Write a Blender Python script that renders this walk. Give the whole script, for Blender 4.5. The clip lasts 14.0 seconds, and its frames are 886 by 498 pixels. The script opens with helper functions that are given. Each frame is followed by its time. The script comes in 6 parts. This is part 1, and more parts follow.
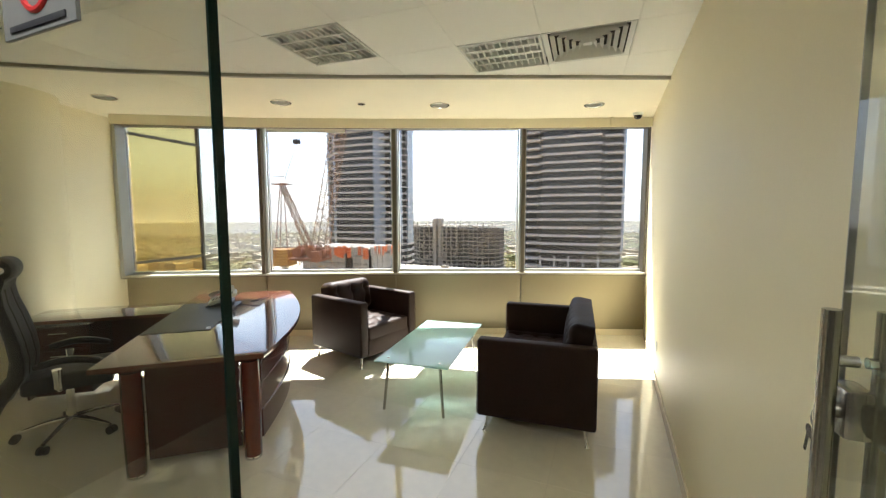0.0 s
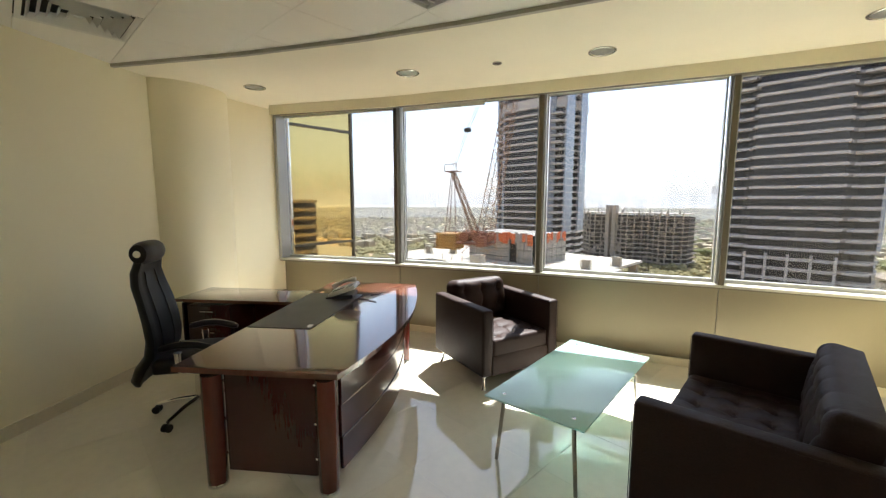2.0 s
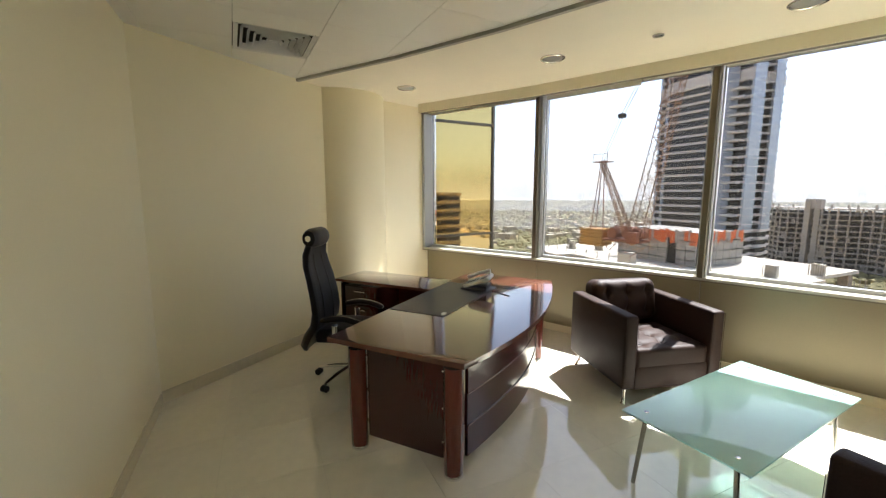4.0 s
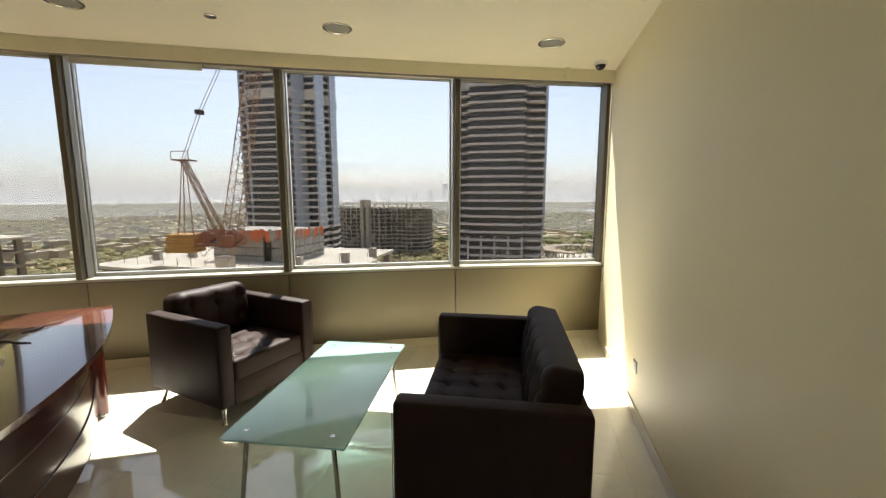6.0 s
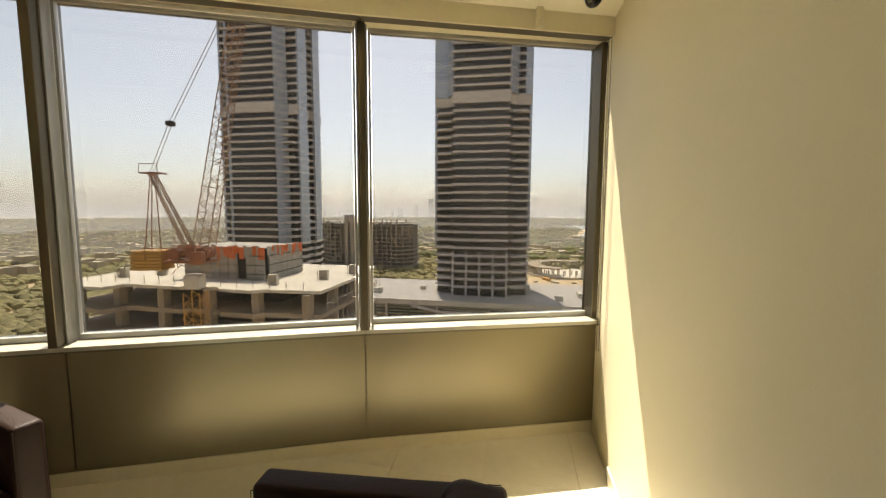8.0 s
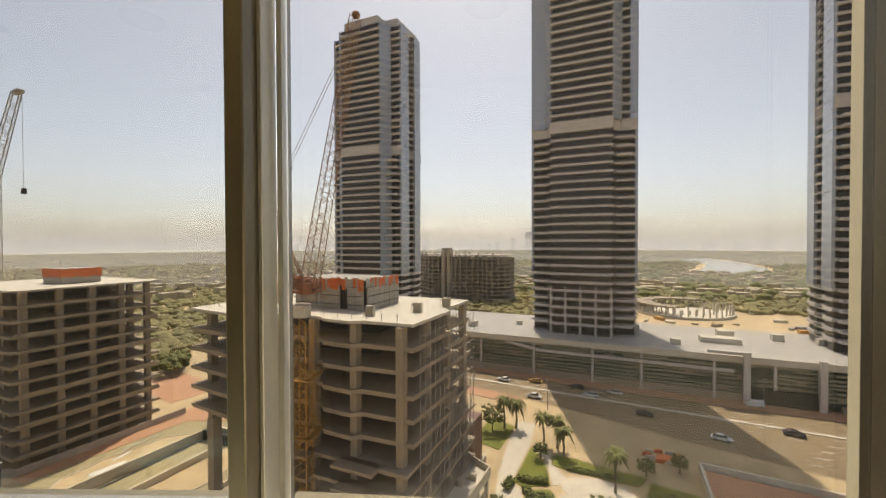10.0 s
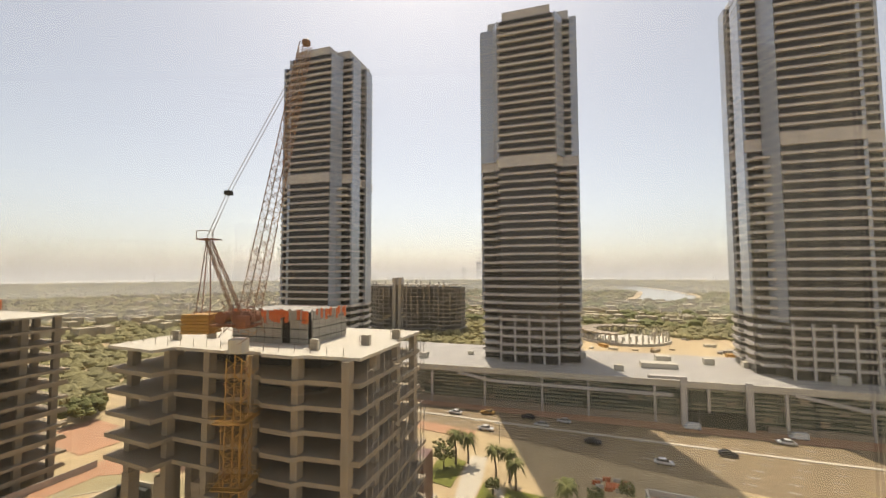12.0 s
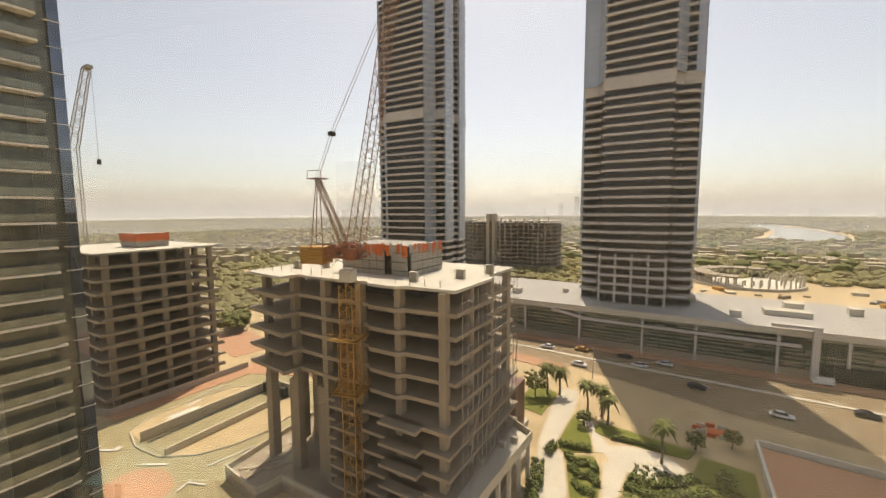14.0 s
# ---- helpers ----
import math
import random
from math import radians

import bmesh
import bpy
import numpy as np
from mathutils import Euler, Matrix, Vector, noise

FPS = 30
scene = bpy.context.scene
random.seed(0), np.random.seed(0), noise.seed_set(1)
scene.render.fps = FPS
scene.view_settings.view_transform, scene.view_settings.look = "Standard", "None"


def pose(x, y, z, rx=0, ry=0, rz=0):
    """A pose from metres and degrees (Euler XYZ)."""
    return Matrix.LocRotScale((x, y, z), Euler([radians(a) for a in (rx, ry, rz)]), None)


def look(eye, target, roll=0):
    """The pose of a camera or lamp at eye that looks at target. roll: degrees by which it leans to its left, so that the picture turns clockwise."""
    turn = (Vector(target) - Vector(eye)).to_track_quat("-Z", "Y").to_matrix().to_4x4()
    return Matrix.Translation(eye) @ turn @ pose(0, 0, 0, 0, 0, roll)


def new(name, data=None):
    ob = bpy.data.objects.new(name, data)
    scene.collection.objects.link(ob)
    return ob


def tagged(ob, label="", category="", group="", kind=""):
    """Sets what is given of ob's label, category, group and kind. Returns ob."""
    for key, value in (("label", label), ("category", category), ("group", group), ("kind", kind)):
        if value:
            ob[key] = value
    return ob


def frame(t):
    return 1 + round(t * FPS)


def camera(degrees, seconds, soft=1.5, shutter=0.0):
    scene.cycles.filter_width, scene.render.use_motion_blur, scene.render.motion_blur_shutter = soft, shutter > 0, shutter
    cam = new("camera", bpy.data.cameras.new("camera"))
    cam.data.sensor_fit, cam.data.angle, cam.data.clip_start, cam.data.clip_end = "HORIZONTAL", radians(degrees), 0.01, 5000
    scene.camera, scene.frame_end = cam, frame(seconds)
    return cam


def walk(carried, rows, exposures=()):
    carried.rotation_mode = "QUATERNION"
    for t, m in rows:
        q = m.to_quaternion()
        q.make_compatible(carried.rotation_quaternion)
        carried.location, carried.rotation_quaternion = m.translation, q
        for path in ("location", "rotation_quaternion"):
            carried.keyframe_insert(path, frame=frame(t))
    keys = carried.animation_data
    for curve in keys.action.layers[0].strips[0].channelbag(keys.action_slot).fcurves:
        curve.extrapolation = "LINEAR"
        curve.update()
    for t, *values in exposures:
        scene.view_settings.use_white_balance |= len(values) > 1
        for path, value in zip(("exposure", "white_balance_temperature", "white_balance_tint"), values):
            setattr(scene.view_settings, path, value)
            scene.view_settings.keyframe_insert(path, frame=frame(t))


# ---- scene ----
# camera and walk
EXPOSURE, SKY, SUN = 1.95, 0.15, 4.4
cam = camera(95.29, 14.0, 1.3)
PATH = [
    (0, pose(-0.176, -1.270, 1.712, 85.03, 0.15, 22.55)),
    (0.5, pose(-0.238, -0.979, 1.696, 84.66, 0.06, 20.88)),
    (1, pose(-0.278, -0.698, 1.721, 84.08, 0.07, 22.42)),
    (1.5, pose(-0.377, -0.458, 1.702, 83.82, -0.01, 30.49)),
    (2, pose(-0.410, -0.318, 1.720, 83.10, 0.02, 45.92)),
    (2.2, pose(-0.419, -0.285, 1.726, 82.80, -0.01, 53.49)),
    (2.7, pose(-0.425, -0.265, 1.722, 82.50, 0.00, 66.50)),
    (3.25, pose(-0.428, -0.255, 1.720, 82.20, 0.00, 72.00)),
    (3.8, pose(-0.427, -0.250, 1.718, 82.10, 0.05, 69.00)),
    (4.3, pose(-0.424, -0.249, 1.717, 82.17, 0.11, 58.11)),
    (4.5, pose(-0.428, -0.253, 1.713, 82.18, 0.04, 51.09)),
    (5, pose(-0.435, -0.292, 1.706, 82.17, 0.08, 32.12)),
    (5.5, pose(-0.458, -0.249, 1.705, 82.03, 0.09, 18.33)),
    (6, pose(-0.511, 0.026, 1.674, 82.35, 0.00, 12.47)),
    (6.5, pose(-0.547, 0.410, 1.713, 81.90, 0.16, 7.61)),
    (7, pose(-0.534, 0.850, 1.707, 82.35, 0.07, 6.26)),
    (7.5, pose(-0.373, 1.317, 1.718, 83.21, -0.10, 7.11)),
    (8, pose(-0.309, 1.795, 1.699, 84.53, -0.26, 10.50)),
    (8.5, pose(-0.300, 2.269, 1.710, 85.37, -0.01, 15.20)),
    (9, pose(-0.316, 2.765, 1.710, 86.11, 0.08, 19.14)),
    (9.2, pose(-0.333, 2.951, 1.710, 86.64, 0.05, 20.51)),
    (9.7, pose(-0.370, 3.360, 1.712, 88.10, 0.10, 23.00)),
    (10.5, pose(-0.435, 3.860, 1.717, 90.80, 0.15, 25.00)),
    (11.3, pose(-0.470, 4.180, 1.720, 92.51, 0.21, 24.00)),
    (11.5, pose(-0.480, 4.220, 1.720, 92.99, 0.11, 22.36)),
    (12, pose(-0.500, 4.280, 1.720, 93.34, 0.18, 17.24)),
    (12.5, pose(-0.520, 4.320, 1.720, 93.27, 0.18, 15.15)),
    (13, pose(-0.530, 4.350, 1.720, 91.07, 0.24, 15.78)),
    (13.5, pose(-0.540, 4.380, 1.720, 86.59, 0.27, 18.59)),
    (14, pose(-0.550, 4.410, 1.720, 84.38, 0.34, 30.45)),
]
walk(cam, PATH, [(0, EXPOSURE + 0.98, 5600, 10), (1.5, EXPOSURE + 0.44, 5450, 10), (2.2, EXPOSURE + 0.77, 5450, 12), (4.5, EXPOSURE + 0.74, 5450, 13), (5.2, EXPOSURE + 0.31, 5450, 11), (6.5, EXPOSURE + 0.12, 6200, 11), (8, EXPOSURE - 0.06, 6700, 11), (9.2, EXPOSURE - 0.15, 6700, 12), (11.3, EXPOSURE + 0.03, 6700, 12), (14, EXPOSURE + 0.10, 6900, 12)])

# daylight: high sun in front of the facade, hazy sky
SUN_AZ, SUN_EL = radians(21), radians(60)      # azimuth turned left of +y
world = bpy.data.worlds.new("sky")
scene.world = world
world.use_nodes = True
wn = world.node_tree
sky = wn.nodes.new("ShaderNodeTexSky")
sky.sky_type, sky.sun_disc = "NISHITA", False
sky.sun_elevation, sky.sun_rotation = SUN_EL, -SUN_AZ
sky.air_density, sky.dust_density, sky.ozone_density = 1.0, 1.6, 1.0
haze = wn.nodes.new("ShaderNodeHueSaturation")            # dust-laden, pale sky
haze.inputs["Saturation"].default_value = 0.58
warm = wn.nodes.new("ShaderNodeMix")
warm.data_type, warm.blend_type = "RGBA", "MULTIPLY"
warm.inputs["Factor"].default_value = 1.0
warm.inputs["B"].default_value = (1.035, 1.0, 0.955, 1)
wn.links.new(sky.outputs[0], haze.inputs["Color"])
wn.links.new(haze.outputs[0], warm.inputs["A"])
wn.links.new(warm.outputs["Result"], wn.nodes["Background"].inputs[0])
wn.nodes["Background"].inputs[1].default_value = SKY
sun_data = bpy.data.lights.new("sun", "SUN")
sun_data.energy, sun_data.angle, sun_data.color = SUN, radians(0.6), (1.0, 0.912, 0.755)
sun = new("sun", sun_data)
to_sun = Vector((-math.sin(SUN_AZ) * math.cos(SUN_EL), math.cos(SUN_AZ) * math.cos(SUN_EL), math.sin(SUN_EL)))
sun.matrix_world = look(to_sun * 50, (0, 0, 0))
# unseen lamp assumed in the corridor, added to brighten the room's door end
lamp_data = bpy.data.lights.new("corridor fill lamp", "AREA")
lamp_data.shape, lamp_data.size, lamp_data.size_y = "RECTANGLE", 1.14, 0.26
lamp_data.energy, lamp_data.color = 3.0, (1.0, 0.94, 0.82)
corridor_fill = new("corridor_fill", lamp_data)
corridor_fill.matrix_world = pose(-0.5, -1.75, 2.655)

# ---- materials ----
def mat(name, col, rough=0.5, metal=0.0, var=0.08, scale=3.0, fine=40.0, bump=0.05, coat=0.0, trans=0.0,
        spec=0.5, random_tint=0.0, ior=1.45, stretch=(1, 1, 1), rough_var=0.08):
    m = bpy.data.materials.new(name)
    m.use_nodes = True
    nt = m.node_tree
    n, l = nt.nodes, nt.links
    b = n["Principled BSDF"]
    tc = n.new("ShaderNodeTexCoord")
    mp = n.new("ShaderNodeMapping")
    mp.inputs["Scale"].default_value = stretch
    l.new(tc.outputs["Object"], mp.inputs[0])
    a, c = n.new("ShaderNodeTexNoise"), n.new("ShaderNodeTexNoise")
    a.inputs["Scale"].default_value, a.inputs["Detail"].default_value = scale, 4
    c.inputs["Scale"].default_value, c.inputs["Detail"].default_value = fine, 3
    l.new(mp.outputs[0], a.inputs[0])
    l.new(mp.outputs[0], c.inputs[0])
    mid = n.new("ShaderNodeMath")
    mid.operation = "ADD"
    l.new(a.outputs[0], mid.inputs[0])
    l.new(c.outputs[0], mid.inputs[1])
    val = n.new("ShaderNodeMapRange")
    val.inputs[1].default_value, val.inputs[2].default_value = 0.6, 1.4
    val.inputs[3].default_value, val.inputs[4].default_value = 1 - var, 1 + var
    l.new(mid.outputs[0], val.inputs[0])
    fac = val.outputs[0]
    if random_tint:
        oi = n.new("ShaderNodeObjectInfo")
        rr = n.new("ShaderNodeMapRange")
        rr.inputs[3].default_value, rr.inputs[4].default_value = 1 - random_tint, 1 + random_tint
        l.new(oi.outputs["Random"], rr.inputs[0])
        mu = n.new("ShaderNodeMath")
        mu.operation = "MULTIPLY"
        l.new(fac, mu.inputs[0])
        l.new(rr.outputs[0], mu.inputs[1])
        fac = mu.outputs[0]
    vm = n.new("ShaderNodeVectorMath")
    vm.operation = "SCALE"
    vm.inputs[0].default_value = col
    l.new(fac, vm.inputs["Scale"])
    l.new(vm.outputs[0], b.inputs["Base Color"])
    rm = n.new("ShaderNodeMapRange")
    rm.inputs[1].default_value, rm.inputs[2].default_value = 0.3, 0.7
    rm.inputs[3].default_value, rm.inputs[4].default_value = max(0.0, rough * (1 - rough_var)), min(1.0, rough * (1 + rough_var))
    l.new(a.outputs[0], rm.inputs[0])
    l.new(rm.outputs[0], b.inputs["Roughness"])
    b.inputs["Metallic"].default_value = metal
    b.inputs["Specular IOR Level"].default_value = spec
    b.inputs["Coat Weight"].default_value = coat
    b.inputs["Coat Roughness"].default_value = 0.04
    b.inputs["Transmission Weight"].default_value = trans
    b.inputs["IOR"].default_value = ior
    if bump:
        bp = n.new("ShaderNodeBump")
        bp.inputs["Strength"].default_value, bp.inputs["Distance"].default_value = bump, 0.01
        l.new(c.outputs[0], bp.inputs["Height"])
        l.new(bp.outputs[0], b.inputs["Normal"])
    return m


def glass_mat(name, tint, ior=1.5, gloss=(1, 1, 1), dust=0.0):
    """Thin clear pane: tinted passage, mirror gloss by Fresnel, a haze-like veil with dusty specks."""
    m = bpy.data.materials.new(name)
    m.use_nodes = True
    n, l = m.node_tree.nodes, m.node_tree.links
    n.remove(n["Principled BSDF"])
    t, g, mx, lw = n.new("ShaderNodeBsdfTransparent"), n.new("ShaderNodeBsdfGlossy"), n.new("ShaderNodeMixShader"), n.new("ShaderNodeLayerWeight")
    lw.inputs[0].default_value = 0.5
    pw, fr = n.new("ShaderNodeMath"), n.new("ShaderNodeMapRange")
    pw.operation = "POWER"
    pw.inputs[1].default_value = 5.0
    fr.inputs[3].default_value, fr.inputs[4].default_value = ((ior - 1) / (ior + 1)) ** 2, 0.9
    l.new(lw.outputs["Facing"], pw.inputs[0])
    l.new(pw.outputs[0], fr.inputs[0])
    t.inputs[0].default_value = (*tint, 1)
    g.inputs[0].default_value, g.inputs[1].default_value = (*gloss, 1), 0.0
    l.new(fr.outputs[0], mx.inputs[0])
    l.new(t.outputs[0], mx.inputs[1])
    l.new(g.outputs[0], mx.inputs[2])
    last = mx.outputs[0]
    if dust:
        # translucent layer veils the view like haze; the fine noise adds dusty specks
        d, m2, nz, tc, mr = n.new("ShaderNodeBsdfTranslucent"), n.new("ShaderNodeMixShader"), n.new("ShaderNodeTexNoise"), n.new("ShaderNodeTexCoord"), n.new("ShaderNodeMapRange")
        d.inputs[0].default_value = (0.8, 0.74, 0.6, 1)
        nz.inputs["Scale"].default_value, nz.inputs["Detail"].default_value = 2.2, 6
        mr.inputs[1].default_value, mr.inputs[2].default_value, mr.inputs[3].default_value, mr.inputs[4].default_value = 0.35, 0.75, dust * 0.55, dust * 1.3
        l.new(tc.outputs["Object"], nz.inputs[0])
        l.new(nz.outputs[0], mr.inputs[0])
        n2, m3, ad = n.new("ShaderNodeTexNoise"), n.new("ShaderNodeMapRange"), n.new("ShaderNodeMath")
        n2.inputs["Scale"].default_value, n2.inputs["Detail"].default_value = 190.0, 1
        m3.inputs[1].default_value, m3.inputs[2].default_value, m3.inputs[4].default_value = 0.78, 0.82, 0.025
        l.new(tc.outputs["Object"], n2.inputs[0])
        l.new(n2.outputs[0], m3.inputs[0])
        l.new(mr.outputs[0], ad.inputs[0])
        l.new(m3.outputs[0], ad.inputs[1])
        l.new(ad.outputs[0], m2.inputs[0])
        l.new(last, m2.inputs[1])
        l.new(d.outputs[0], m2.inputs[2])
        last = m2.outputs[0]
    l.new(last, n["Material Output"].inputs[0])
    return m


M_WALL = mat("cream wall paint", (0.88, 0.805, 0.565), 0.55, var=0.03, scale=1.2, fine=220, bump=0.03)
M_CEIL = mat("white ceiling tile", (0.87, 0.85, 0.77), 0.30, var=0.02, fine=150, bump=0.02, random_tint=0.02)
M_SOFFIT = mat("cream soffit plaster", (0.88, 0.82, 0.64), 0.6, var=0.03, fine=180, bump=0.03)
M_TRIM = mat("grey ceiling trim", (0.42, 0.39, 0.31), 0.5, var=0.05)
M_TILE = mat("polished cream porcelain", (0.80, 0.75, 0.61), 0.035, var=0.05, scale=1.6, fine=14, bump=0.0, random_tint=0.02, spec=0.75, ior=1.55, coat=0.55)
M_GROUT = mat("tile grout", (0.68, 0.63, 0.51), 0.5)
M_SKIRT = mat("cream skirting tile", (0.70, 0.63, 0.46), 0.15, var=0.05)
M_PANEL = mat("champagne metal panel", (0.245, 0.212, 0.132), 0.36, metal=0.5, var=0.04, scale=1.0, fine=120, bump=0.02)
M_SILL = mat("grey anodised sill", (0.44, 0.42, 0.35), 0.34, metal=0.4, var=0.03)
M_FRAME = mat("bronze anodised aluminium", (0.16, 0.14, 0.10), 0.38, metal=0.7, var=0.06, fine=90)
M_FRAME_LIGHT = mat("grey aluminium frame", (0.40, 0.40, 0.37), 0.35, metal=0.5, var=0.04)
M_PELMET = mat("cream blind pelmet", (0.74, 0.68, 0.49), 0.5, var=0.03)
M_GLASS = glass_mat("tinted window glass", (0.475, 0.475, 0.47), 1.30, dust=0.0030)
M_CLEAR = glass_mat("clear door glass", (0.93, 0.95, 0.93), 1.5)
M_EDGE = mat("green glass edge", (0.001, 0.010, 0.007), 0.15, var=0.02, bump=0)
M_GOLD = mat("gold mirror glass", (0.78, 0.575, 0.21), 0.03, metal=1.0, var=0.03, scale=0.7, bump=0.0)
M_WOOD = mat("red mahogany veneer", (0.044, 0.0075, 0.006), 0.22, var=0.05, scale=2, fine=14, bump=0.01, coat=0.35, stretch=(8, 8, 1))
M_WOODLEG = mat("polished red mahogany", (0.105, 0.019, 0.011), 0.18, var=0.14, scale=2, fine=14, bump=0.01, coat=0.5, stretch=(8, 8, 1))
M_WOODTOP = mat("brown lacquered desk top", (0.11, 0.040, 0.024), 0.12, var=0.25, scale=3, fine=16, bump=0.01, coat=0.8, stretch=(9, 1, 1))
M_PAD = mat("dark brown leather desk pad", (0.035, 0.028, 0.024), 0.42, var=0.10, fine=200, bump=0.10)
M_LEATHER = mat("dark brown leather", (0.021, 0.0105, 0.007), 0.54, var=0.25, scale=5, fine=120, bump=0.20, spec=0.20)
M_BLACK = mat("black chair leather", (0.007, 0.007, 0.009), 0.40, var=0.15, fine=150, bump=0.10, spec=0.28)
M_PLASTIC = mat("black plastic", (0.009, 0.009, 0.010), 0.38, var=0.05)
M_CHROME = mat("chrome", (0.80, 0.80, 0.80), 0.10, metal=1.0, var=0.03, bump=0)
M_STEEL = mat("brushed steel", (0.42, 0.40, 0.36), 0.25, metal=1.0, var=0.05, fine=90)
M_FROST = mat("frosted mint glass", (0.51, 0.79, 0.74), 0.30, trans=0.45, coat=1.0, var=0.02, bump=0.0)
M_PHONE = mat("silver grey phone plastic", (0.62, 0.61, 0.57), 0.35, var=0.05)
M_PHONE_DARK = mat("dark phone keys", (0.05, 0.05, 0.055), 0.4, var=0.05)
M_WHITE = mat("white plastic", (0.78, 0.77, 0.72), 0.35, var=0.03)
M_PAPER = mat("white paper", (0.82, 0.81, 0.78), 0.7, var=0.02)
# white sign paper lowered to grey, its backlit shade put into the colour
M_STICKER = mat("sticker paper greyed for shade", (0.24, 0.235, 0.22), 0.5, var=0.03)
M_RED = mat("red print", (0.60, 0.03, 0.03), 0.5, var=0.03)
M_LENS = mat("frosted lamp lens", (0.34, 0.34, 0.29), 0.25, var=0.05)
M_LOUVRE = mat("satin louvre aluminium", (0.82, 0.81, 0.76), 0.32, metal=1.0, var=0.03)
M_DARK = mat("dark void", (0.02, 0.02, 0.018), 0.7, var=0.05)
# kept dark so the glass partition reflects less of the unseen corridor
M_GREYTILE = mat("darkened corridor wall paint", (0.20, 0.18, 0.14), 0.6, var=0.04)


# ---- mesh helpers ----
def link(name, bm, material, parent=None, label="", smooth=True):
    me = bpy.data.meshes.new(name)
    bm.to_mesh(me)
    bm.free()
    me.materials.append(material)
    if smooth:
        for p in me.polygons:
            p.use_smooth = True
        me.set_sharp_from_angle(angle=radians(38))
    ob = new(name, me)
    if parent is not None:
        ob.parent = parent
    if label:
        ob["label"] = label
    return ob


def part(name, bm, material, parent, label=""):
    return link(name, bm, material, parent, label)


def thing(name, m, label, category, group=""):
    ob = new(name)
    ob.matrix_world = m
    ob.empty_display_size = 0.1
    return tagged(ob, label, category, group)


def structure(name, bm, material, label="", category=""):
    return tagged(link(name, bm, material), label, category or name.split("_")[0], kind="structure")


def box(bm, c, s, bev=0.0, seg=2, m=None):
    """A box of centre c and size s, its edges rounded by bev."""
    made = bmesh.ops.create_cube(bm, size=1.0)["verts"]
    t = Matrix.Translation(c) @ Matrix.Diagonal((*s, 1))
    bmesh.ops.transform(bm, matrix=t, verts=made)
    if bev:
        edges = {e for v in made for e in v.link_edges}
        r = bmesh.ops.bevel(bm, geom=list(edges), offset=bev, segments=seg, profile=0.5, affect="EDGES")
        made = list({v for v in made if v.is_valid} | {v for v in r["verts"] if v.is_valid})
    if m is not None:
        bmesh.ops.transform(bm, matrix=m, verts=made)
    return bm


def a_box(c, s, bev=0.0, seg=2, m=None):
    return box(bmesh.new(), c, s, bev, seg, m)


def tube(bm, points, r, n=10, caps=True):
    """A round bar along points; r is one radius or one for each point."""
    points = [Vector(p) for p in points]
    rs = [r] * len(points) if isinstance(r, (int, float)) else r
    rings, side = [], None
    for i, p in enumerate(points):
        d = (points[min(i + 1, len(points) - 1)] - points[max(i - 1, 0)]).normalized()
        if side is None:
            side = d.orthogonal().normalized()
        side = (side - d * side.dot(d)).normalized()
        up = d.cross(side)
        rings.append([bm.verts.new(p + rs[i] * (math.cos(a) * side + math.sin(a) * up)) for a in (math.tau * k / n for k in range(n))])
    for a, b in zip(rings, rings[1:]):
        for k in range(n):
            bm.faces.new((a[k], a[(k + 1) % n], b[(k + 1) % n], b[k]))
    if caps:
        bm.faces.new(list(reversed(rings[0])))
        bm.faces.new(rings[-1])
    return bm


def a_tube(points, r, n=10):
    return tube(bmesh.new(), points, r, n)


def lathe(bm, profile, n=24, at=(0, 0, 0)):
    """A turned body from rows of (radius, height)."""
    rings = []
    for r, z in profile:
        rings.append([bm.verts.new((at[0] + r * math.cos(math.tau * k / n), at[1] + r * math.sin(math.tau * k / n), at[2] + z)) for k in range(n)])
    for a, b in zip(rings, rings[1:]):
        for k in range(n):
            bm.faces.new((a[k], a[(k + 1) % n], b[(k + 1) % n], b[k]))
    bm.faces.new(list(reversed(rings[0])))
    bm.faces.new(rings[-1])
    return bm


def prism(bm, outline, z0, z1, bev=0.0):
    """A plate with the given plan outline (anticlockwise)."""
    lo = [bm.verts.new((x, y, z0)) for x, y in outline]
    hi = [bm.verts.new((x, y, z1)) for x, y in outline]
    n = len(lo)
    bm.faces.new(list(reversed(lo)))
    bm.faces.new(hi)
    for k in range(n):
        bm.faces.new((lo[k], lo[(k + 1) % n], hi[(k + 1) % n], hi[k]))
    if bev:
        top = set(hi)
        bmesh.ops.bevel(bm, geom=[e for e in bm.edges if e.verts[0] in top and e.verts[1] in top], offset=bev, segments=2, profile=0.5, affect="EDGES")
    return bm


def a_prism(outline, z0, z1, bev=0.0):
    return prism(bmesh.new(), outline, z0, z1, bev)


def wall_between(bm, p, q, z0, z1, thick, out=1):
    """An upright slab whose face runs from p to q in plan, thickened to its outer side."""
    p, q = Vector(p).to_2d(), Vector(q).to_2d()
    d = (q - p).normalized()
    nrm = Vector((-d.y, d.x)) * out * thick
    ring = [p, q, q + nrm, p + nrm]
    if out < 0:
        ring.reverse()
    return prism(bm, [tuple(v) for v in ring], z0, z1)


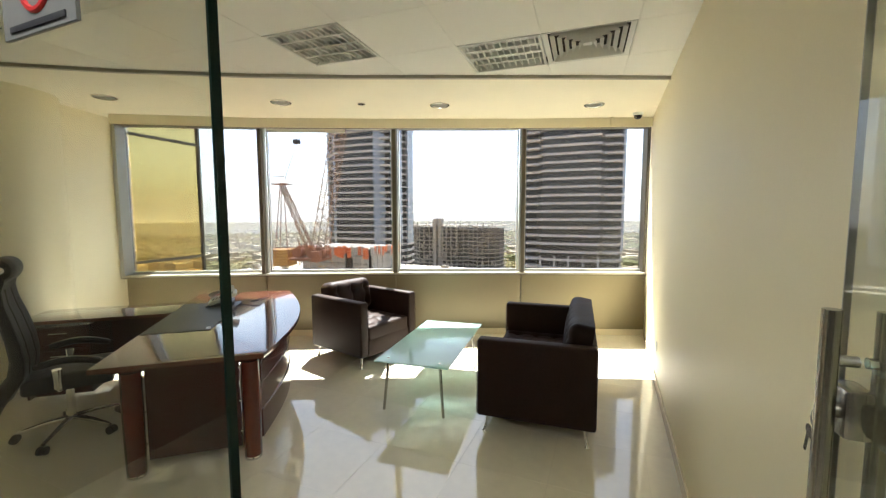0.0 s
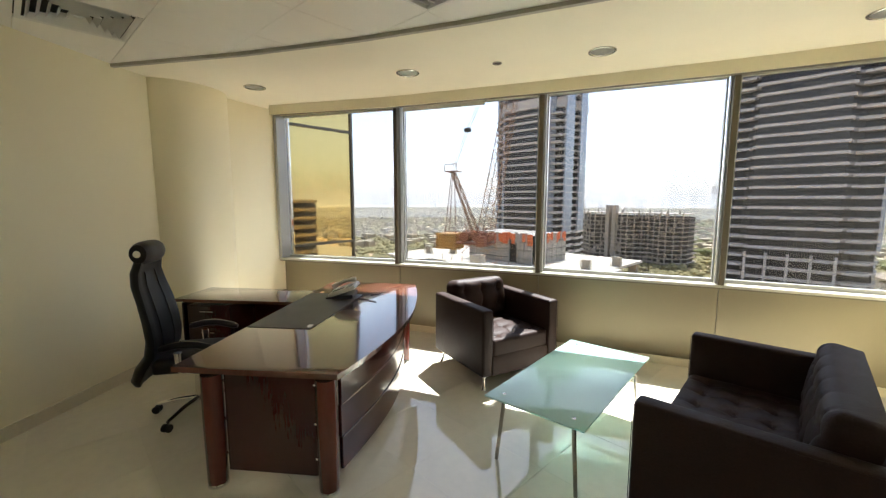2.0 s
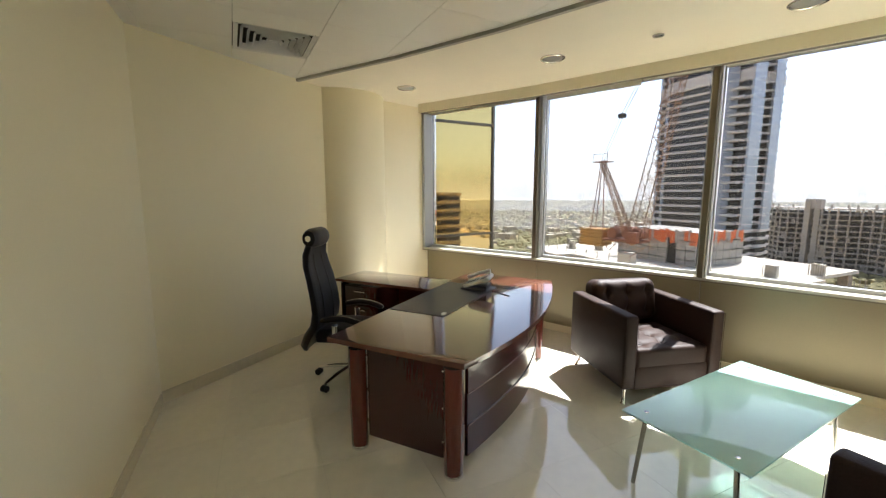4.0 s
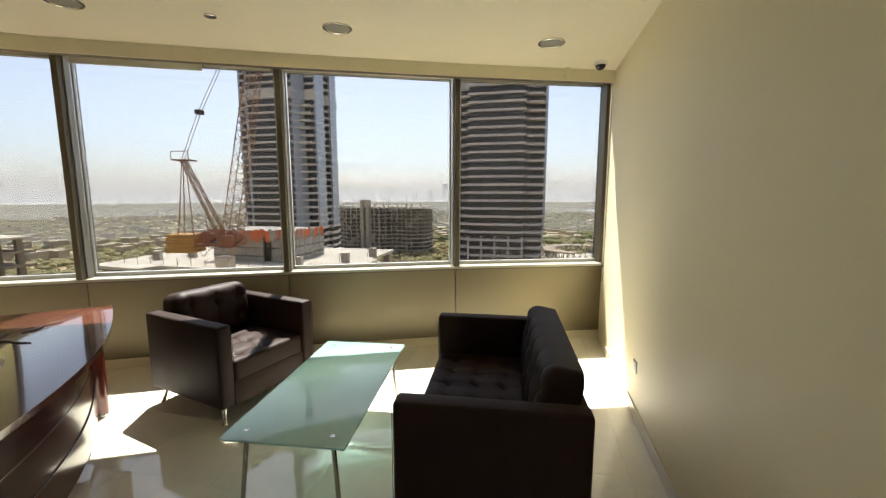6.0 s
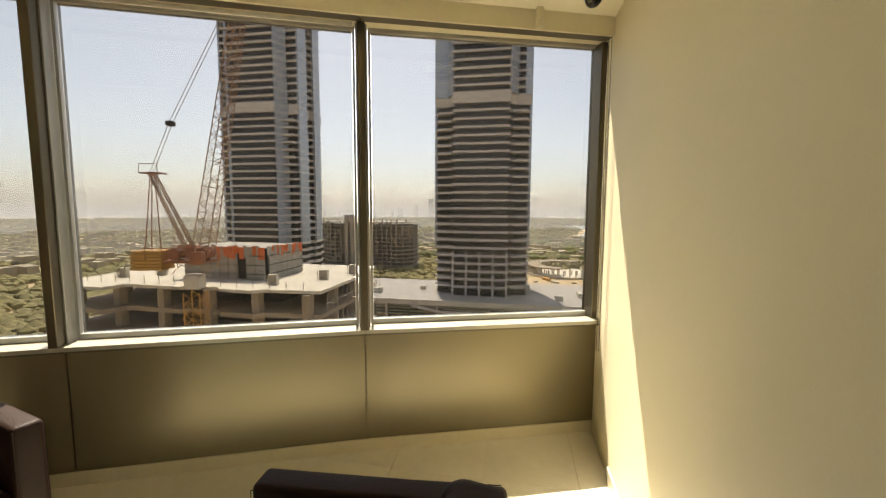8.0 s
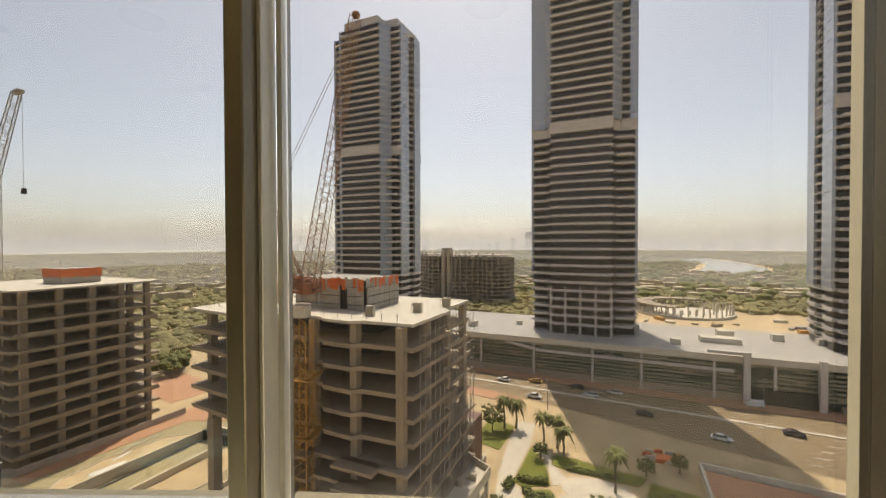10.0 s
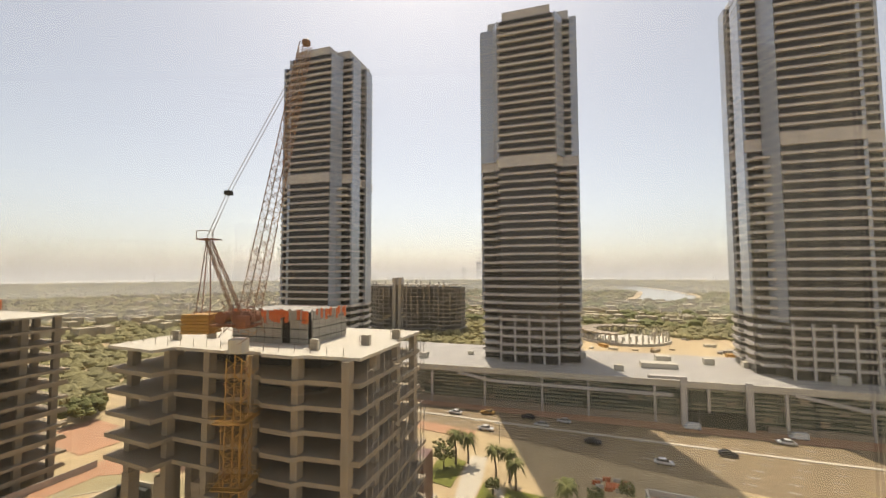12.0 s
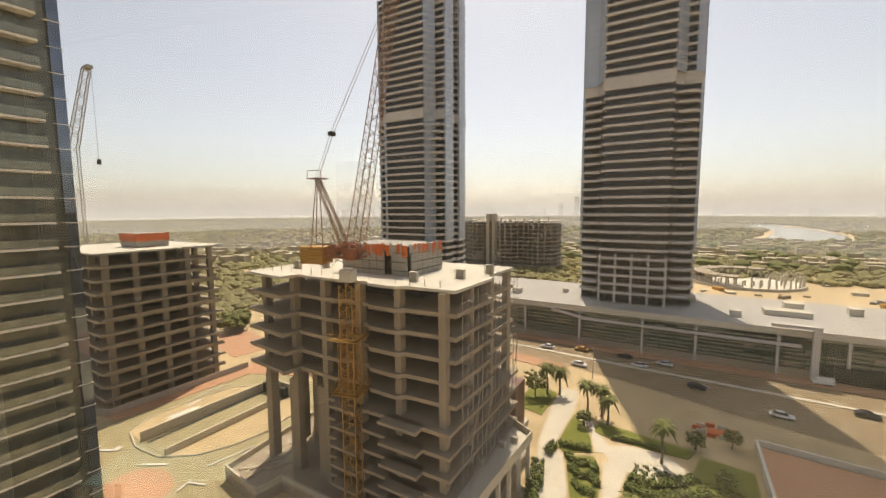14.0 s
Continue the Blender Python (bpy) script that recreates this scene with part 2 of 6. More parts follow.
def cushion(w, d, h, r, tufts=(), dip=0.02, crown=0.015, nx=36, ny=28, creases=True):
    """A soft block w by d by h with rounded rim, a slight crown and buttoned dips at tufts."""
    bm = bmesh.new()
    grid = []
    xs, ys = sorted({t[0] for t in tufts}), sorted({t[1] for t in tufts})
    for j in range(ny + 1):
        row = []
        for i in range(nx + 1):
            u, v = i / nx, j / ny
            u, v = 0.45 * (1 - math.cos(math.pi * u)) + 0.10 * u, 0.45 * (1 - math.cos(math.pi * v)) + 0.10 * v
            x, y = (u - 0.5) * w, (v - 0.5) * d
            edge = min(w / 2 - abs(x), d / 2 - abs(y))
            ox, oy = max(0.0, r - w / 2 + abs(x)), max(0.0, r - d / 2 + abs(y))
            q = math.hypot(ox, oy)
            if q > r:                                   # outside the rounded corner: draw it in
                x, y = math.copysign(w / 2 - r + ox * r / q, x), math.copysign(d / 2 - r + oy * r / q, y)
                q = r
            z = h - r + math.sqrt(max(0.0, r * r - q * q))
            z += crown * (1 - (2 * x / w) ** 2) * (1 - (2 * y / d) ** 2)
            for tx, ty in tufts:
                q = (x - tx) ** 2 + (y - ty) ** 2
                z -= dip * math.exp(-q / 0.0012) + 0.5 * dip * math.exp(-q / 0.006)
            if creases and tufts:
                inside = min(1.0, edge / 0.05)
                z -= inside * 0.35 * dip * max([math.exp(-((x - a) / 0.012) ** 2) for a in xs] + [math.exp(-((y - a) / 0.012) ** 2) for a in ys])
            row.append(bm.verts.new((x, y, z)))
        grid.append(row)
    for j in range(ny):
        for i in range(nx):
            bm.faces.new((grid[j][i], grid[j][i + 1], grid[j + 1][i + 1], grid[j + 1][i]))
    rim = [grid[0][i] for i in range(nx + 1)] + [grid[j][nx] for j in range(1, ny + 1)] + [grid[ny][i] for i in range(nx - 1, -1, -1)] + [grid[j][0] for j in range(ny - 1, 0, -1)]
    low = [bm.verts.new((v.co.x * 0.995, v.co.y * 0.995, 0)) for v in rim]
    n = len(rim)
    for k in range(n):
        bm.faces.new((low[k], low[(k + 1) % n], rim[(k + 1) % n], rim[k]))
    bm.faces.new(list(reversed(low)))
    return bm


def moved(bm, m):
    bmesh.ops.transform(bm, matrix=m, verts=bm.verts)
    return bm

# ---- the room: plan ----
CEILING, SILL, HEAD = 2.95, 0.90, 2.88
XR, YB = 0.285, -1.08                                   # right wall face, back wall face
S = [Vector(p) for p in ((-6.13, 1.985), (-4.54, 2.845), (-2.915, 3.60), (-1.295, 4.285), (XR, 4.845))]


def normals(points):
    out = []
    for i in range(len(points)):
        d = (points[min(i + 1, len(points) - 1)] - points[max(i - 1, 0)]).normalized()
        out.append(Vector((-d.y, d.x)))
    return out


NRM = normals(S)


def off(i, d):
    """Point i of the window line, moved d outwards."""
    return S[i] + NRM[i] * d


def ext(i, d):
    """The same, run on into the side walls at both ends."""
    side = Vector((NRM[i].y, -NRM[i].x))
    return off(i, d) + side * (0.12 if i == 4 else -0.10 if i == 0 else 0.0)


def clip(poly, hull):
    """The part of a convex plan polygon inside a convex anticlockwise hull."""
    for a, b in zip(hull, hull[1:] + hull[:1]):
        inside = lambda p: (b[0] - a[0]) * (p[1] - a[1]) - (b[1] - a[1]) * (p[0] - a[0]) >= -1e-9
        res = []
        for p, q in zip(poly, poly[1:] + poly[:1]):
            ip, iq = inside(p), inside(q)
            if ip:
                res.append(p)
            if ip != iq:
                ex, ey, fx, fy = q[0] - p[0], q[1] - p[1], b[0] - a[0], b[1] - a[1]
                t = ((a[0] - p[0]) * fy - (a[1] - p[1]) * fx) / (ex * fy - ey * fx)
                res.append((p[0] + t * ex, p[1] + t * ey))
        poly = res
        if len(poly) < 3:
            return []
    return poly


LEFT_A, LEFT_B = (-4.235, YB), (-5.54, 0.52)            # left wall
ROOM = [(XR, YB), (XR, 4.96), tuple(off(3, 0.11)), tuple(off(2, 0.11)), tuple(off(1, 0.11)), (-6.18, 2.1), (-5.98, 1.3), LEFT_B, LEFT_A]

floor = structure("floor", a_prism([(0.6, -1.10), (0.6, 5.3), (-1.4, 4.62), (-3.0, 3.92), (-4.7, 3.1), (-6.6, 2.2), (-6.4, 0.2), (-4.35, -1.10)], -0.30, -0.006),
                  M_GROUT, "polished cream porcelain tile floor with fine joints", "floor")
corridor_floor = structure("floor_corridor", a_prism([(-3.2, -3.6), (2.2, -3.6), (2.2, -1.10), (-3.2, -1.10)], -0.30, 0.0), M_TILE, "polished cream corridor floor", "floor")

bm = bmesh.new()
wall_between(bm, (XR, -1.30), (XR, 4.36), -0.3, 3.3, 0.2, -1)
wall_between(bm, (XR + 0.006, 4.36), (XR + 0.006, 5.35), -0.3, 3.3, 0.194, -1)
structure("wall_right", bm, M_WALL, "plain cream painted side wall", "wall")
bm = bmesh.new()
wall_between(bm, LEFT_A, (-5.62, 0.62), -0.3, 3.3, 0.2, 1)
structure("wall_left", bm, M_WALL, "plain cream painted wall behind the desk", "wall")
bm = bmesh.new()
lathe(bm, [(0.54, -0.3), (0.54, 3.2)], 72, (-5.95, 0.79, 0))
structure("column", bm, M_WALL, "round cream painted column in the corner", "column")
bm = bmesh.new()
wall_between(bm, (-5.86, 1.26), (-6.245, 2.235), -0.3, 3.3, 0.25, 1)
structure("wall_jamb", bm, M_WALL, "short cream wall beside the window", "wall")
bm = bmesh.new()
wall_between(bm, (-1.42, YB), (-4.45, YB), -0.3, 3.3, 0.14, 1)
structure("wall_back", bm, M_WALL, "plain cream painted back wall", "wall")
bm = bmesh.new()
wall_between(bm, (0.6, YB), (-1.42, YB), 2.42, 3.3, 0.14, 1)
structure("wall_over_door", bm, M_WALL, "cream wall above the glass door", "wall")
# unseen walls that close the corridor, darkened to dim their reflection
bm = bmesh.new()
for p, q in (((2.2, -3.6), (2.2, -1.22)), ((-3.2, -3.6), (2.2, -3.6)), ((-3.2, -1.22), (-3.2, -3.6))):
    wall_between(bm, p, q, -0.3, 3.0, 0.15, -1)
structure("wall_corridor", bm, M_GREYTILE, "unseen corridor walls darkened to dim reflections", "wall")
structure("wall_corridor_side", a_box((1.3, -1.2, 1.35), (1.8, 0.2, 3.3)), M_GREYTILE, "unseen darkened corridor side", "wall")
structure("ceiling_corridor", a_prism([(-3.4, -3.8), (2.4, -3.8), (2.4, -1.22), (-3.4, -1.22)], 2.7, 2.9), M_CEIL, "white corridor ceiling", "ceiling")

# unseen fitting added round the corridor fill lamp
corridor_light = thing("corridor_light", pose(-0.5, -1.75, 2.7), "assumed unseen ceiling light in the corridor", "ceiling light")
part("frame", a_box((0, 0, -0.012), (1.24, 0.34, 0.022), 0.004, 1), M_WHITE, corridor_light)
part("reflector", a_box((0, 0, -0.027), (1.16, 0.28, 0.006), 0.001, 1), M_LOUVRE, corridor_light)

# skirting
bm = bmesh.new()
box(bm, (XR - 0.006, (4.34 + YB) / 2 + 0.37, 0.05), (0.012, 4.34 - YB - 0.74, 0.10), 0.002, 1)
structure("baseboard_right", bm, M_SKIRT, "cream tile skirting along the side wall", "skirting")
for nm, p, q in (("left", LEFT_A, LEFT_B), ("back", (-1.42, YB), (-4.2, YB))):
    bm = bmesh.new()
    wall_between(bm, p, q, 0.0, 0.10, 0.012, -1)
    structure("baseboard_" + nm, bm, M_SKIRT, "cream tile skirting along the wall", "skirting")

# ceiling: tile field, curved trim, plaster soffit
TRIM = [(-5.30, 0.20), (-4.14, 0.97), (-3.20, 1.50), (-2.40, 1.88), (-2.00, 2.05), (-0.61, 2.64), (XR, 3.04)]
FIELD = [(XR, YB)] + list(reversed(TRIM)) + [(-4.235, YB)]
turn = Matrix.Rotation(radians(3.3), 3, "Z")
PIV = Vector((-0.70, 2.29, 0))


def grid_point(i, j):
    """Corner i, j of the 0.6 m ceiling grid."""
    v = turn @ Vector((0.615 * i, 0.615 * j, 0)) + PIV
    return v


HOLES = {(-1, -1), (-3, -2), (0, -1), (-6, -4), (-7, -4)}
SHIFT = -0.44                                           # the far diffuser sits across two cells
bm = bmesh.new()
cells = [(i, i + 1, j) for i in range(-9, 3) for j in range(-8, 3) if (i, j) not in HOLES] + [(-7, -6 + SHIFT, -4), (-5 + SHIFT, -5, -4)]
for i, i2, j in cells:
    c = [turn @ Vector((0.615 * a, 0.615 * b, 0)) + PIV for a, b in ((i, j), (i2, j), (i2, j + 1), (i, j + 1))]
    mid = sum(c, Vector()) / 4
    ring = clip([tuple((p + (mid - p).normalized() * 0.0022).to_2d()) for p in c], FIELD)
    if len(ring) > 2:
        prism(bm, ring, CEILING, CEILING + 0.02)
structure("ceiling", bm, M_CEIL, "white square metal ceiling tiles with fine joints", "ceiling")
structure("ceiling_slab", a_prism([(0.6, -1.3), (0.6, 5.1), tuple(off(4, 0.2)), tuple(off(3, 0.2)), tuple(off(2, 0.2)), tuple(off(1, 0.2)), tuple(off(0, 0.2)), (-6.8, 2.1), (-6.8, 0), (-4.6, -1.3)], 3.06, 3.35), M_DARK, "dark slab above the ceiling", "ceiling")
WIN = [(-6.5, 0.4), (-6.35, 2.05), (-4.62, 2.98), (-2.97, 3.74), (-2.4, 3.99), (-1.34, 4.42), (XR, 5.0)]
bm = bmesh.new()
for k in range(len(TRIM) - 1):
    prism(bm, [TRIM[k], TRIM[k + 1], WIN[k + 1], WIN[k]], CEILING - 0.004, CEILING + 0.06)
bmesh.ops.remove_doubles(bm, verts=bm.verts, dist=0.0005)
structure("ceiling_soffit", bm, M_SOFFIT, "smooth cream plaster soffit beside the window", "ceiling")
bm = bmesh.new()
for p, q in zip(TRIM, TRIM[1:]):
    wall_between(bm, p, q, CEILING - 0.028, CEILING + 0.02, 0.035, -1)
structure("ceiling_trim", bm, M_TRIM, "curved grey metal trim between tiles and soffit", "trim")

# window wall: parapet panels, sills, mullions, panes
bm = bmesh.new()
for i in range(4):
    wall_between(bm, ext(i, 0.16), ext(i + 1, 0.16), -0.9, 0.86, 0.2, 1)
parapet = structure("wall_window", bm, M_PANEL, "low champagne metal parapet below the windows", "wall")
bm = bmesh.new()
for i in range(4):
    wall_between(bm, ext(i, 0.05), ext(i + 1, 0.05), HEAD + 0.012, 3.06, 0.14, 1)
structure("wall_above_window", bm, M_PELMET, "cream lintel above the windows", "wall")
bm = bmesh.new()
for i in range(4):
    wall_between(bm, ext(i, 0.09), ext(i + 1, 0.09), 0.0, 0.085, 0.012, 1)
structure("baseboard_window", bm, M_SKIRT, "cream tile skirting below the window panels", "skirting")
for i in range(4):
    p, q = ext(i, 0.105), ext(i + 1, 0.105)
    d = (q - p).normalized()
    bm = bmesh.new()
    wall_between(bm, p + d * 0.004, q - d * 0.004, 0.086, 0.862, 0.045, 1)
    part("panel", bm, M_PANEL, parapet)

for i in range(4):
    p, q = S[i], S[i + 1]
    d = (q - p).normalized()
    nrm = Vector((-d.y, d.x))
    a, b = p + d * (0.038 if i else 0.03), q - d * (0.038 if i < 3 else -0.012)
    bm = bmesh.new()
    for z0, z1 in ((SILL, SILL + 0.035), (HEAD - 0.01, HEAD + 0.04)):
        wall_between(bm, a + nrm * 0.15, b + nrm * 0.15, z0, z1, 0.06, 1)
    for c, e in ((a, a + d * 0.016), (b - d * 0.016, b)):
        wall_between(bm, c + nrm * 0.15, e + nrm * 0.15, SILL + 0.035, HEAD - 0.01, 0.06, 1)
    win = structure("window_%d" % (i + 1), bm, M_FRAME_LIGHT, "fixed window in a grey aluminium frame with tinted glass", "window")
    bm = bmesh.new()
    wall_between(bm, a + nrm * 0.178 + d * 0.02, b + nrm * 0.178 - d * 0.02, SILL + 0.03, HEAD, 0.006, 1)
    pane = part("pane", bm, M_GLASS, win, "tinted glass pane with a haze-like veil and dusty specks")
    pane.visible_shadow = False
    bm = bmesh.new()
    wall_between(bm, ext(i, 0.0) + d * 0.001, ext(i + 1, 0.0) - d * 0.001, 0.875, SILL, 0.155, 1)
    part("window_sill", bm, M_SILL, win, "grey metal window sill")
    # dark strip set below the sill in place of its shadow
    bm = bmesh.new()
    wall_between(bm, ext(i, 0.006) + d * 0.001, ext(i + 1, 0.006) - d * 0.001, 0.862, 0.875, 0.14, 1)
    part("sill_shadow_strip", bm, M_FRAME, win, "dark strip standing in for shadow below the sill")

for i in (1, 2, 3):
    d = Vector((NRM[i].y, -NRM[i].x))
    bm = bmesh.new()
    m = Matrix.Translation((*off(i, 0.085), (SILL + HEAD) / 2)) @ Matrix.Rotation(math.atan2(d.y, d.x), 4, "Z")
    box(bm, (0, 0, 0), (0.050, 0.17, HEAD - SILL + 0.02), 0.004, 1, m)
    mul = structure("mullion_%d" % i, bm, M_FRAME, "dark bronze aluminium window mullion", "mullion")
    bm = bmesh.new()
    for sx in (-0.0315, 0.0315):
        box(bm, (sx, 0.03, 0), (0.012, 0.09, HEAD - SILL), 0.002, 1, m)
    part("cover_strip", bm, M_FRAME_LIGHT, mul, "grey aluminium cover strips")
d = Vector((NRM[0].y, -NRM[0].x))
m = Matrix.Translation((*(off(0, 0.09) + d * 0.02), (SILL + HEAD) / 2)) @ Matrix.Rotation(math.atan2(d.y, d.x), 4, "Z")
structure("window_jamb_left", a_box((0, 0, 0), (0.05, 0.20, HEAD - SILL), 0.003, 1, m), M_FRAME_LIGHT, "grey aluminium window jamb", "frame")
d = Vector((NRM[4].y, -NRM[4].x))
m = Matrix.Translation((*(off(4, 0.10) + d * 0.004), (SILL + HEAD) / 2)) @ Matrix.Rotation(math.atan2(d.y, d.x), 4, "Z")
structure("window_jamb_right", a_box((0, 0.04, 0), (0.045, 0.15, HEAD - SILL), 0.003, 1, m), M_FRAME, "dark aluminium window jamb", "frame")

# blind pelmet, lowered blind, chain
starts = [Vector((-5.90, 1.84))] + [off(i, -0.17) for i in (1, 2, 3)] + [Vector((XR - 0.002, off(4, -0.17).y))]
for p, q in zip(starts, starts[1:]):
    bm = bmesh.new()
    wall_between(bm, p, q, 2.828, CEILING - 0.004, 0.018, 1)
    structure("blind_pelmet", bm, M_PELMET, "cream blind pelmet along the window head", "pelmet")
# pelmet underside in dark metal, putting the shade there into its colour
bm = bmesh.new()
for p, q in zip(starts, starts[1:]):
    n = Vector((p.y - q.y, q.x - p.x)).normalized() * 0.02
    wall_between(bm, p + n, q + n, 2.832, 2.842, 0.08, 1)
structure("blind_track", bm, M_FRAME, "pelmet underside painted dark as shade", "track")
d = (S[4] - S[3]).normalized()
m = Matrix.Translation((-0.205, 4.475, 2.885)) @ Matrix.Rotation(math.atan2(d.y, d.x), 4, "Z")
blk = thing("blind_bracket", m, "small cream blind end bracket on the pelmet", "bracket")
part("cover", a_box((0, 0, 0), (0.042, 0.03, 0.125), 0.006, 2), M_PELMET, blk)


def roller_blind(i, f0, f1, low):
    p, q = off(i, 0.085), off(i + 1, 0.085)
    a, b = p.lerp(q, f0), p.lerp(q, f1)
    d = (b - a).normalized()
    m = Matrix.Translation((*((a + b) / 2), 0)) @ Matrix.Rotation(math.atan2(d.y, d.x), 4, "Z")
    t = thing("roller_blind", m, "white roller blind drawn almost fully up", "blind", "window blinds")
    w = (b - a).length
    part("fabric", a_box((0, 0, (low + HEAD) / 2 + 0.01), (w, 0.004, HEAD - low), 0.0), M_WHITE, t)
    part("bottom_bar", a_box((0, 0, low), (w, 0.014, 0.018), 0.004, 2), M_WHITE, t)
    return t


roller_blind(1, 0.04, 0.63, 2.825)
roller_blind(1, 0.64, 0.965, 2.865)
roller_blind(2, 0.03, 0.97, 2.87)
chain = thing("blind_chain", pose(XR - 0.035, 4.70, 0), "thin beaded blind chain hanging by the wall", "chain")
for x in (0.0, 0.018):
    bm = bmesh.new()
    tube(bm, [(x, 0.04 * x, 0.72), (x, 0, 2.88)], 0.0022, 6)
    for k in range(72):
        bmesh.ops.create_icosphere(bm, subdivisions=1, radius=0.0042, matrix=Matrix.Translation((x, 0, 0.73 + 0.03 * k)))
    part("bead_string", bm, M_STEEL, chain)

# ---- door side ----
glass_wall = structure("glass_partition", a_box((-0.912, YB - 0.006, 1.21), (1.011, 0.0064, 2.42)), M_CLEAR, "clear frameless glass partition beside the door", "partition")
part("glass_edge", a_box((-0.4045, YB - 0.006, 1.21), (0.002, 0.0066, 2.42)), M_EDGE, glass_wall, "dark green polished glass edge")
door = thing("glass_door", pose(XR - 0.036, YB + 0.02, 0, 0, 0, 91.5), "open frameless glass door with a long steel pull handle", "door")
leaf = part("leaf", a_box((0.375, 0, 1.2), (0.75, 0.012, 2.38)), M_CLEAR, door, "clear glass door leaf")
part("glass_edge", a_box((0.7515, 0, 1.2), (0.003, 0.0122, 2.38)), M_SILL, door, "pale polished glass edge")
for side in (1, -0.62):
    y = 0.046 * side
    h = part("pull_bar", a_tube([(0.69, y, 0.70), (0.69, y, 1.545)], 0.0145, 20), M_STEEL, door, "brushed steel pull bar")
    for z in (0.80, 1.455):
        part("standoff", a_tube([(0.69, 0.006 if side > 0 else -0.006, z), (0.69, y, z)], 0.010, 14), M_STEEL, h)
lock = part("lock", a_box((0.715, 0.0, 1.36), (0.07, 0.045, 0.09), 0.008, 2), M_STEEL, door, "steel lock case with keys hanging in it")
part("rosette", a_tube([(0.66, -0.02, 1.35), (0.66, -0.032, 1.35)], 0.034, 28), M_STEEL, lock)
part("cylinder", a_tube([(0.705, 0.02, 1.36), (0.705, 0.045, 1.36)], 0.014, 16), M_STEEL, lock)
bm = bmesh.new()
tube(bm, [(0.712 + 0.012 * math.cos(a), 0.05, 1.335 + 0.016 * math.sin(a)) for a in (math.tau * k / 14 for k in range(15))], 0.0014, 6, False)
part("key_ring", bm, M_STEEL, lock)
for k, (dx, tilt) in enumerate(((0.0, 8), (0.008, -14), (-0.006, 20))):
    bm = bmesh.new()
    m = pose(0.712 + dx, 0.048 + 0.004 * k, 1.32, 0, tilt, 0)
    lathe(bm, [(0.0105, -0.001), (0.0105, 0.001)], 14)
    moved(bm, pose(0, 0, -0.012, 90, 0, 0))
    box(bm, (0, 0, -0.040), (0.007, 0.002, 0.036))
    moved(bm, m)
    part("key", bm, M_STEEL, lock)
sign = thing("notice_sign", pose(-0.58, YB - 0.0115, 1.85), "notice sticker greyed for shade, with a red ring, on the glass", "sign")
part("sheet", a_box((0, 0, 0.045), (0.10, 0.003, 0.09), 0.0005, 1), M_STICKER, sign)
bm = bmesh.new()
tube(bm, [(0.018 * math.cos(a), -0.0015, 0.034 + 0.018 * math.sin(a)) for a in (math.tau * k / 28 for k in range(29))], 0.0026, 6, False)
part("red_ring", bm, M_RED, sign, "red printed ring")
part("caption_bar", a_box((0, -0.0022, 0.0065), (0.076, 0.001, 0.0045)), M_PHONE_DARK, sign, "dark unreadable caption bar")

# ---- ceiling fittings ----
def louvre_light(i, j):
    c = sum((grid_point(a, b) for a, b in ((i, j), (i + 1, j), (i + 1, j + 1), (i, j + 1))), Vector()) / 4
    t = thing("louvre_light", Matrix.Translation((c.x, c.y, CEILING)) @ pose(0, 0, 0, 0, 0, 3.3), "square recessed office light with mirror louvres, switched off", "ceiling light", "recessed lights")
    bm = bmesh.new()
    for x, y, sx, sy in ((0, 0.292, 0.603, 0.019), (0, -0.292, 0.603, 0.019), (0.292, 0, 0.019, 0.565), (-0.292, 0, 0.019, 0.565)):
        box(bm, (x, y, 0.001), (sx, sy, 0.012), 0.002, 1)
    for x, y, sx, sy in ((0, 0.288, 0.58, 0.006), (0, -0.288, 0.58, 0.006), (0.288, 0, 0.006, 0.57), (-0.288, 0, 0.006, 0.57)):
        box(bm, (x, y, 0.035), (sx, sy, 0.056))
    part("frame", bm, M_WHITE, t)
    part("housing", a_box((0, 0, 0.066), (0.59, 0.59, 0.01)), M_WHITE, t, "silver reflector housing")
    for k in range(4):
        part("lamp_tube", a_tube([(-0.28, -0.21 + 0.14 * k, 0.047), (0.28, -0.21 + 0.14 * k, 0.047)], 0.011, 12), M_LENS, t, "unlit fluorescent tube")
    for k in range(3):
        bm = bmesh.new()
        y = -0.14 + 0.14 * k
        prism(bm, [(-0.283, y - 0.009), (0.283, y - 0.009), (0.283, y + 0.009), (-0.283, y + 0.009)], 0.004, 0.040)
        part("blade", bm, M_LOUVRE, t)
    for k in range(11):
        x = -0.255 + 0.051 * k
        for q in range(4):
            yy = -0.212 + 0.1413 * q
            part("cross_blade", a_box((x, yy, 0.016), (0.006, 0.122, 0.022)), M_LOUVRE, t)
    return t


louvre_light(-1, -1)
louvre_light(-3, -2)


